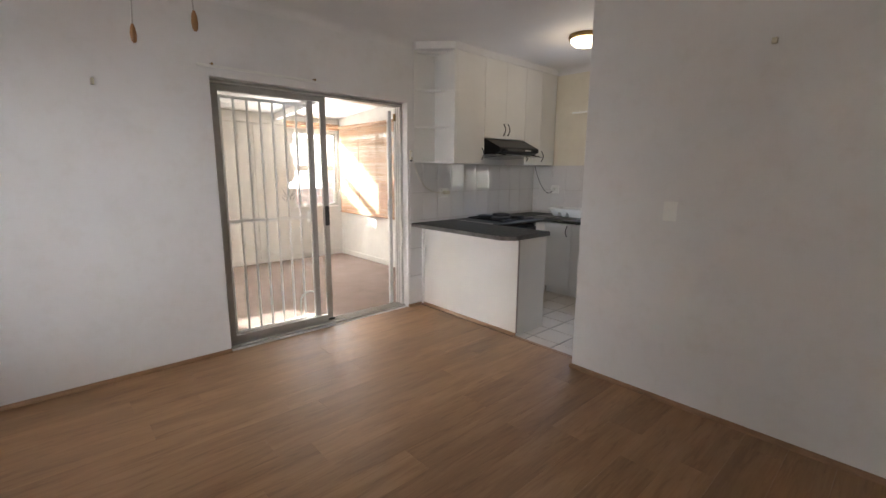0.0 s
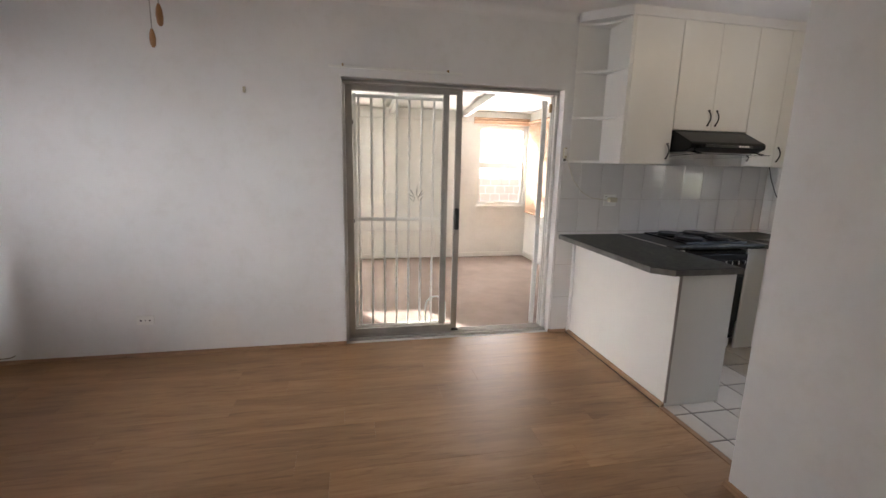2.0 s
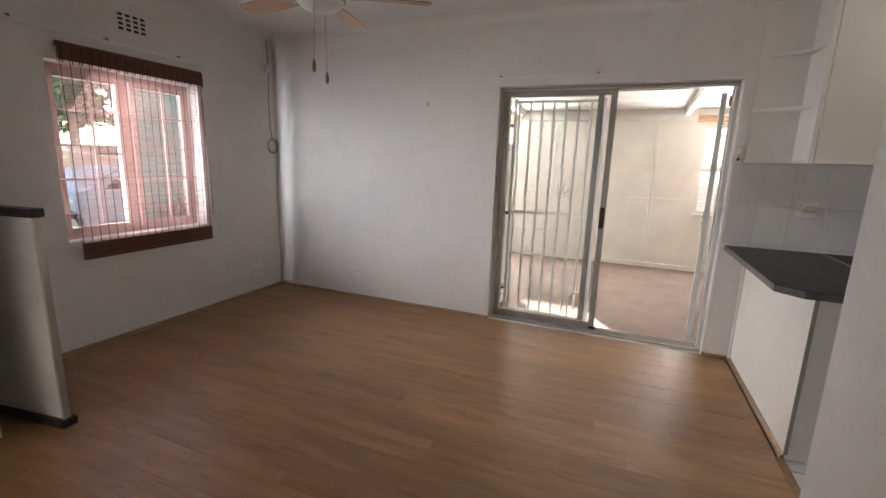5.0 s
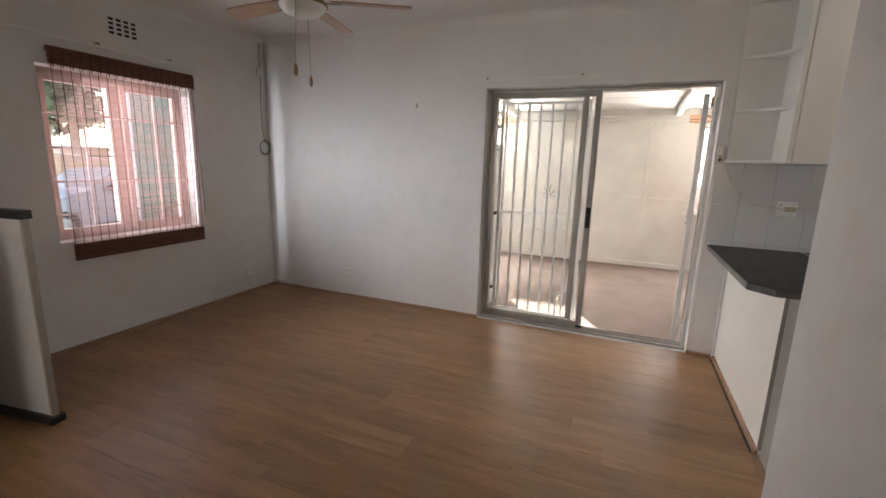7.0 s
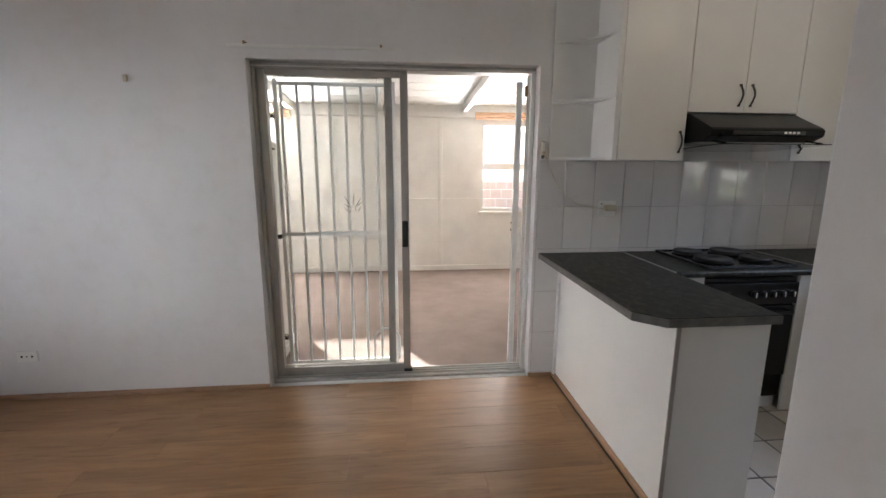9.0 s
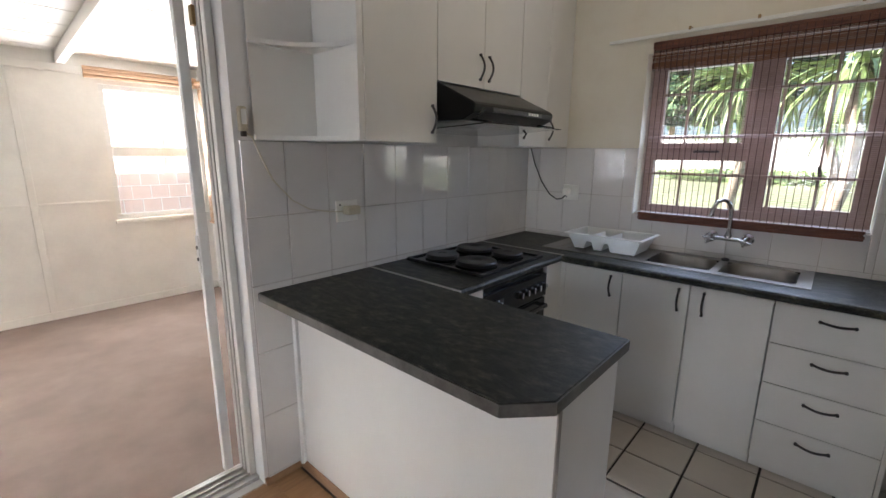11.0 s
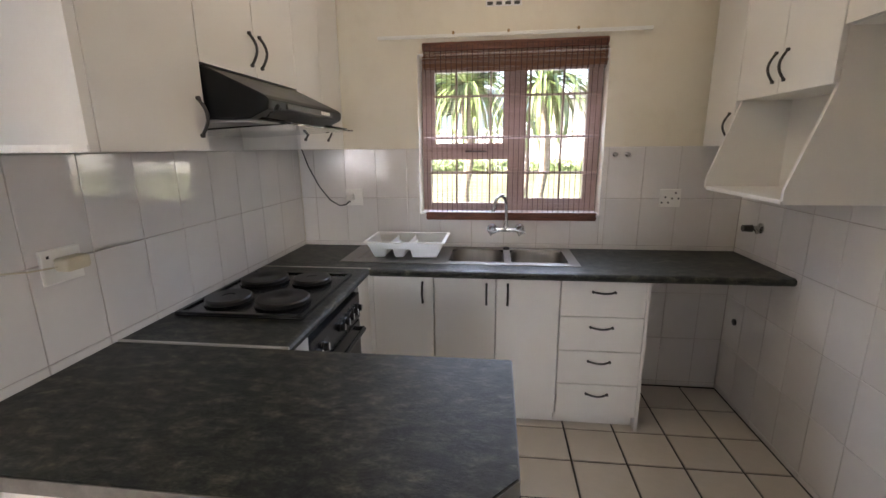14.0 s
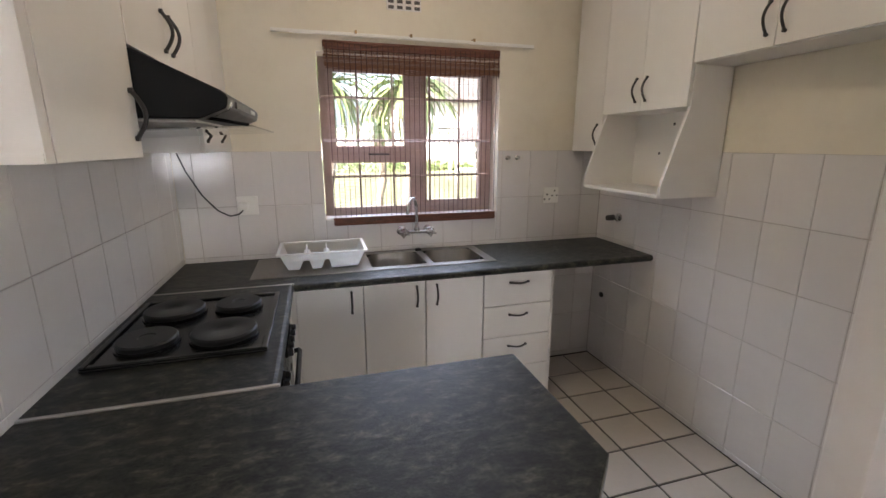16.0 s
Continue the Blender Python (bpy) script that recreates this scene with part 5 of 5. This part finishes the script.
# ---- outside ----
structure("ground", box(-120, -120, -0.5, 120, 120, -0.22), LAWN, "dry sunlit lawn around the house", "lawn")
structure("pavement_west", box(-14, -8, -0.3, -1.2, 14, -0.2), PAVING, "pale concrete yard paving", "paving")
t = thing("boundary_fence", (2.0, 8.75, -0.2), "pinkish board fence with added translucent sheets that glow white", "fence")
# sheets added for the white glare outside and to block low sun
for k in range(9):
    x = -6.0 + 1.5 * k
    part("sheet", box(x, 8.74, -0.2, x + 1.49, 8.745, 2.38 if x < 2.4 else 2.05), GLOW_SHEET, t)
    part("post", box(x - 0.03, 8.76, -0.2, x + 0.03, 8.82, 2.4 if x < 2.4 else 2.07), PINK, t)
part("lower_board", box(-6, 8.70, -0.2, 7.5, 8.735, 1.2), PINK, t)
t = thing("garden_wall", (15, 2, -0.2), "long white rendered garden wall with coping", "wall")
part("face", box(15, -14, -0.25, 15.2, 16, 1.9), RENDERED, t)
part("coping", box(14.95, -14, 1.9, 15.25, 16, 1.98, 0.01), RENDERED, t)
t = thing("neighbour_house", (20, -2, -0.2), "white neighbouring house with grey roof", "house")
part("wall", box(17, -10, -0.25, 24, 0.6, 2.9), RENDERED, t)
part("roof", prism([(-10.4, 2.9), (1.0, 2.9), (-4.7, 5.4)], "x", 16.6, 24.4), ROOF, t)
for y in (-1.2, -4.5):
    w = part("window", box(16.96, y - 0.5, 1.0, 17.0, y + 0.5, 2.1), BLACK, t)
    part("frame", box(16.94, y - 0.56, 0.95, 16.99, y + 0.56, 1.0), RENDERED, w)
structure("lawn_bank", prism([(7.2, -0.24), (9.0, 0.1), (12.0, 0.72), (15.0, 0.95), (15.0, -0.24)], "y", -14, 16), LAWN, "sunlit lawn rising to the garden wall", "lawn")
t = thing("garden_shelter", (12.3, -0.1, 0.72), "small open timber garden shelter with a dark roof", "garden shelter")
for x in (12.05, 12.6):
    for y in (-0.42, 0.22):
        part("post", box(x - 0.025, y - 0.025, 0.66, x + 0.025, y + 0.025, 1.66), PAVING, t)
for z in (1.0, 1.2, 1.42):
    part("rail", box(12.02, -0.46, z, 12.045, 0.26, z + 0.06), RENDERED, t)
part("roof", prism([(-0.55, 1.64), (-0.1, 1.95), (0.34, 1.64)], "x", 11.95, 12.7), ROOF, t, "dark pitched roof")


def palm(x, y, height, crown, n, seed, droop):
    rng = random.Random(seed)
    t = thing("spiky_palm", (x, y, -0.22), "spiky garden palm with drooping green leaves", "palm tree", "garden palms")
    pts = [(x + 0.04 * math.sin(k), y + 0.04 * math.cos(1.7 * k), -0.22 + (height + 0.22) * k / 8) for k in range(9)]
    part("trunk", tube(pts, 0.055, 10), BARK, t, "rough brown trunk", True)
    bm = bmesh.new()
    for k in range(n):
        a, e = rng.uniform(0, 2 * math.pi), rng.uniform(-0.9, 1.25)
        length, w = crown * rng.uniform(0.75, 1.15), rng.uniform(0.018, 0.034)
        d = Vector((math.cos(a), math.sin(a), 0))
        side = Vector((-math.sin(a), math.cos(a), 0))
        p, el, prev = Vector((x, y, height)) + d * 0.05, e, None
        for j in range(6):
            ww = w * (1 - (j / 5) ** 2 * 0.95) * (0.6 if j == 0 else 1)
            row = [bm.verts.new(p - side * ww), bm.verts.new(p - Vector((0, 0, ww * 0.4))), bm.verts.new(p + side * ww)]
            if prev:
                bm.faces.new((prev[0], prev[1], row[1], row[0])), bm.faces.new((prev[1], prev[2], row[2], row[1]))
            prev = row
            p = p + (d * math.cos(el) + Vector((0, 0, math.sin(el)))) * length / 5
            el -= droop * rng.uniform(0.6, 1.4)
    part("crown", bm, LEAF, t, "long pointed leaves")["kind"] = "stuff"


palm(9.2, 2.3, 1.82, 0.5, 60, 7, 0.24)
palm(8.2, 3.04, 2.25, 0.95, 120, 1, 0.3)
palm(7.7, 2.2, 2.2, 0.85, 110, 2, 0.3)


def clump(name, centre, size, count, leaf, material, label, category, seed, trunk=False):
    """Many small leaves in a few uneven lobes."""
    rng = random.Random(seed)
    t = thing(name, (centre[0], centre[1], -0.22), label, category, "garden greenery")
    verts, faces = [], []
    lobes = [[centre[i] + rng.uniform(-0.6, 0.6) * size[i] for i in range(3)] for _ in range(9)]
    for _ in range(count):
        c = rng.choice(lobes)
        v = Vector((rng.gauss(0, 1), rng.gauss(0, 1), rng.gauss(0, 1))).normalized() * rng.uniform(0.5, 1.0) ** 0.5 * 0.5
        p = Vector([c[i] + v[i] * size[i] for i in range(3)])
        a = Vector((rng.gauss(0, 1), rng.gauss(0, 1), rng.gauss(0, 0.6))).normalized() * leaf
        b = a.orthogonal().normalized() * leaf * 0.45
        i = len(verts)
        verts += [p - a, p + b, p + a, p - b]
        faces.append((i, i + 1, i + 2, i + 3))
    mesh = bpy.data.meshes.new("foliage")
    mesh.from_pydata(verts, [], faces)
    mesh.materials.append(material)
    ob = new("foliage", mesh)
    ob.location = -Vector(t.location)
    ob.parent = t
    ob["kind"] = "stuff"
    if trunk:
        part("trunk", tube([(centre[0], centre[1], -0.22), (centre[0] + 0.1, centre[1], centre[2] * 0.5), (centre[0], centre[1] + 0.1, centre[2])], 0.13, 9), BARK, t, "", True)


clump("tree", (-14, 9.0, 4.2), (3.2, 3.5, 2.2), 9000, 0.16, HEDGE, "leafy green garden tree beyond the yard", "tree", 11, True)
clump("tree", (-15, -1.0, 4.4), (3.0, 4.0, 2.4), 8000, 0.17, HEDGE, "leafy green garden tree beyond the road", "tree", 12, True)
clump("flower_bed", (14.4, 2.0, 0.98), (0.4, 4.5, 0.25), 5000, 0.06, LEAF, "low green planting along the wall", "flower bed", 13)
# next but three: added out of view, only to break up the sunlight
clump("tree", (-5.4, 10.9, 6.3), (1.9, 1.9, 1.7), 2600, 0.14, HEDGE, "unseen airy tree added to dapple and thin the sun", "tree", 21, True)
clump("tree", (24, 8, 5.0), (4, 6, 2.5), 9000, 0.25, HEDGE, "broad green tree behind the garden wall", "tree", 14, True)
clump("hedge", (-3.6, 5.9, 0.25), (0.4, 1.5, 0.75), 8000, 0.06, HEDGE, "dense dark green hedge by the window", "hedge", 15)
t = thing("shade_net_fence", (-4.0, 4.6, -0.2), "green shade-net fence beside the yard", "fence")
part("net", box(-4.02, 4.5, -0.1, -4.0, 7.4, 2.4), GREEN_CLOTH, t)
for y in (4.5, 6.0, 7.4):
    part("post", rod((-4.05, y, -0.2), (-4.05, y, 2.45), 0.03), WHITE_METAL, t)
t = thing("yard_wall", (-9.5, 2, -0.2), "tan rendered wall across the yard", "wall")
part("face", box(-9.6, -6, -0.25, -9.4, 9, 1.5), surface("tan_render", (0.45, 0.3, 0.19), 0.85, vary=0.1, scale=1), t)
part("coping", box(-9.65, -6, 1.5, -9.35, 9, 1.58), PAVING, t)
t = thing("parked_car", (-7.2, 5.8, -0.2), "silver hatchback parked in the yard", "car")
prof = [(0.1, 0.25), (0.1, 0.6), (0.35, 0.78), (1.2, 0.88), (1.75, 1.32), (3.05, 1.36), (3.55, 0.95), (3.72, 0.85), (3.75, 0.3), (3.6, 0.2), (0.3, 0.2)]
bm = prism([(3.9 + a, -0.2 + b) for a, b in prof], "x", -8.0, -6.4)
bmesh.ops.bevel(bm, geom=bm.edges[:], offset=0.05, segments=2, affect="EDGES")
body = part("body", bm, CAR_PAINT, t, "silver painted body", True)
part("side_window", prism([(5.35, 0.72), (5.72, 1.06), (6.9, 1.08), (7.2, 0.74)], "x", -6.41, -6.385), BLACK, body, "dark side glass")
for y in (4.65, 6.95):
    w = part("wheel", lathe([(0.2, 0), (0.3, 0.02), (0.3, 0.2), (0.2, 0.22)], (-6.6, y, 0.1), "x", 24), RUBBER, t, "", True)
    part("rim", lathe([(0.19, 0), (0.17, 0.03), (0.03, 0.01)], (-6.385, y, 0.1), "x", 18), ALU, w, "", True)
bm = bmesh.new()
rng = random.Random(4)
ridge = [(y, 9 + 5 * math.sin(y * 0.021 + 1) + 3 * math.sin(y * 0.06) + rng.uniform(-0.4, 0.4)) for y in range(-115, 116, 5)]
part_t = thing("distant_hill", (112, 0, -0.3), "hazy blue-green hill on the horizon", "hill", kind="structure")
part("slope", prism([(-115, -0.4)] + ridge + [(115, -0.4)], "x", 108, 116, bm), HILL, part_t)

# ---- tiles, boards and bricks, piece by piece ----


def tile_mesh(name, w, h, d, axis, material, b=0.0015):
    """A thin tile lying in the plane across an axis, with eased edges; its face looks along +axis."""
    bm = bmesh.new()
    o = [(0, 0), (w, 0), (w, h), (0, h)]
    i = [(b, b), (w - b, b), (w - b, h - b), (b, h - b)]
    put = {"x": lambda u, v, k: (k, u, v), "y": lambda u, v, k: (u, k, v), "z": lambda u, v, k: (u, v, k)}[axis]
    low, mid, top = ([bm.verts.new(put(u, v, k)) for u, v in q] for q, k in ((o, 0), (o, d - math.copysign(b, d)), (i, d)))
    for p, q in ((low, mid), (mid, top)):
        for k in range(4):
            bm.faces.new((p[k], p[(k + 1) % 4], q[(k + 1) % 4], q[k]))
    bm.faces.new(top)
    return finish(name, bm, material)


def lay(parent, name, meshes, axis, wall, d, u0, u1, v0, v1, us, vs, material, gap, holes=()):
    """Tiles cut to the edges of a field and round its openings."""
    for a, b in zip(us, us[1:]):
        for c, e in zip(vs, vs[1:]):
            cells = [(max(a, u0), min(b, u1), max(c, v0), min(e, v1))]
            for h in holes:
                cut = []
                for p in cells:
                    if p[0] >= h[1] or p[1] <= h[0] or p[2] >= h[3] or p[3] <= h[2]:
                        cut.append(p)
                        continue
                    if p[0] < h[0]:
                        cut.append((p[0], h[0], p[2], p[3]))
                    if p[1] > h[1]:
                        cut.append((h[1], p[1], p[2], p[3]))
                    q0, q1 = max(p[0], h[0]), min(p[1], h[1])
                    if p[2] < h[2]:
                        cut.append((q0, q1, p[2], h[2]))
                    if p[3] > h[3]:
                        cut.append((q0, q1, h[3], p[3]))
                cells = cut
            for p in cells:
                w, h = p[1] - p[0] - gap, p[3] - p[2] - gap
                if w < 0.012 or h < 0.012:
                    continue
                key = (axis, d > 0, round(w, 3), round(h, 3))
                if key not in meshes:
                    meshes[key] = tile_mesh(name, w, h, d, axis, material)
                ob = new(name, meshes[key])
                u, v = p[0] + gap / 2, p[2] + gap / 2
                ob.location = {"x": (wall, u, v), "y": (u, wall, v), "z": (u, v, wall)}[axis]
                ob.parent = parent


ROWS_Z = [-0.27, 0.033, 0.332, 0.629, 0.926, 1.21, 1.512]
made = {}
bed = structure("wall_tiling_north", box(3.385, NY - 0.003, 0.0, EX, NY - 0.0005, 1.512), GROUT, "glossy white wall tiles on the hob wall", "wall tiles")
lay(bed, "tile", made, "y", NY - 0.003, -0.004, 3.385, EX - 0.008, 0, 1.512, [3.158 + 0.2035 * k for k in range(13)], ROWS_Z, WALL_TILE, 0.003)
bed = structure("wall_tiling_east", wall_slab("x", EX - 0.003, EX - 0.0005, KS, NY - 0.008, 0, 1.512, [(2.073, 3.168, 1.11, 1.512)]), GROUT, "glossy white wall tiles round the kitchen window", "wall tiles")
lay(bed, "tile", made, "x", EX - 0.003, -0.004, KS + 0.008, NY - 0.008, 0, 1.512, [1.24 + 0.2005 * k for k in range(15)], ROWS_Z, WALL_TILE, 0.003, [(2.073, 3.168, 1.11, 1.512)])
bed = structure("wall_tiling_south", box(PX1, KS + 0.0005, 0, EX - 0.008, KS + 0.003, 1.512), GROUT, "glossy white wall tiles on the fridge wall", "wall tiles")
lay(bed, "tile", made, "y", KS + 0.003, 0.004, PX1, EX - 0.008, 0, 1.512, [3.483 + 0.2005 * k for k in range(12)], ROWS_Z, WALL_TILE, 0.003)
bed = structure("floor_kitchen", box(3.545, KS, -0.2, EX, NY, -0.003), DARK_GROUT, "cream ceramic kitchen floor tiles with dark grout", "floor")
lay(bed, "tile", {}, "z", -0.003, 0.006, 3.56, EX - 0.01, KS + 0.01, NY - 0.01, [3.433 + 0.254 * k for k in range(10)], [0.971 + 0.266 * k for k in range(13)], FLOOR_TILE, 0.011)

floor = structure("floor", box(-1.0, SY, -0.02, 3.53, NY + 0.01, -0.0115), GAP, "oak-look laminate boards laid lengthwise", "floor")
boards = {}
rng = random.Random(8)
y = SY
while y < NY + 0.01:
    x = -0.91 - rng.uniform(0, 1.2)
    y1 = min(y + 0.192, NY + 0.01)
    while x < 3.52:
        a, b = max(x, -0.91), min(x + 1.285, 3.53)
        if b - a > 0.02:
            key = (round(b - a, 3), round(y1 - y, 3))
            if key not in boards:
                boards[key] = tile_mesh("board", b - a - 0.0004, y1 - y - 0.0004, 0.0115, "z", OAK, 0.0005)
            ob = new("board", boards[key])
            ob.location = (a, y, -0.0115)
            ob.parent = floor
        x += 1.285
    y = y1
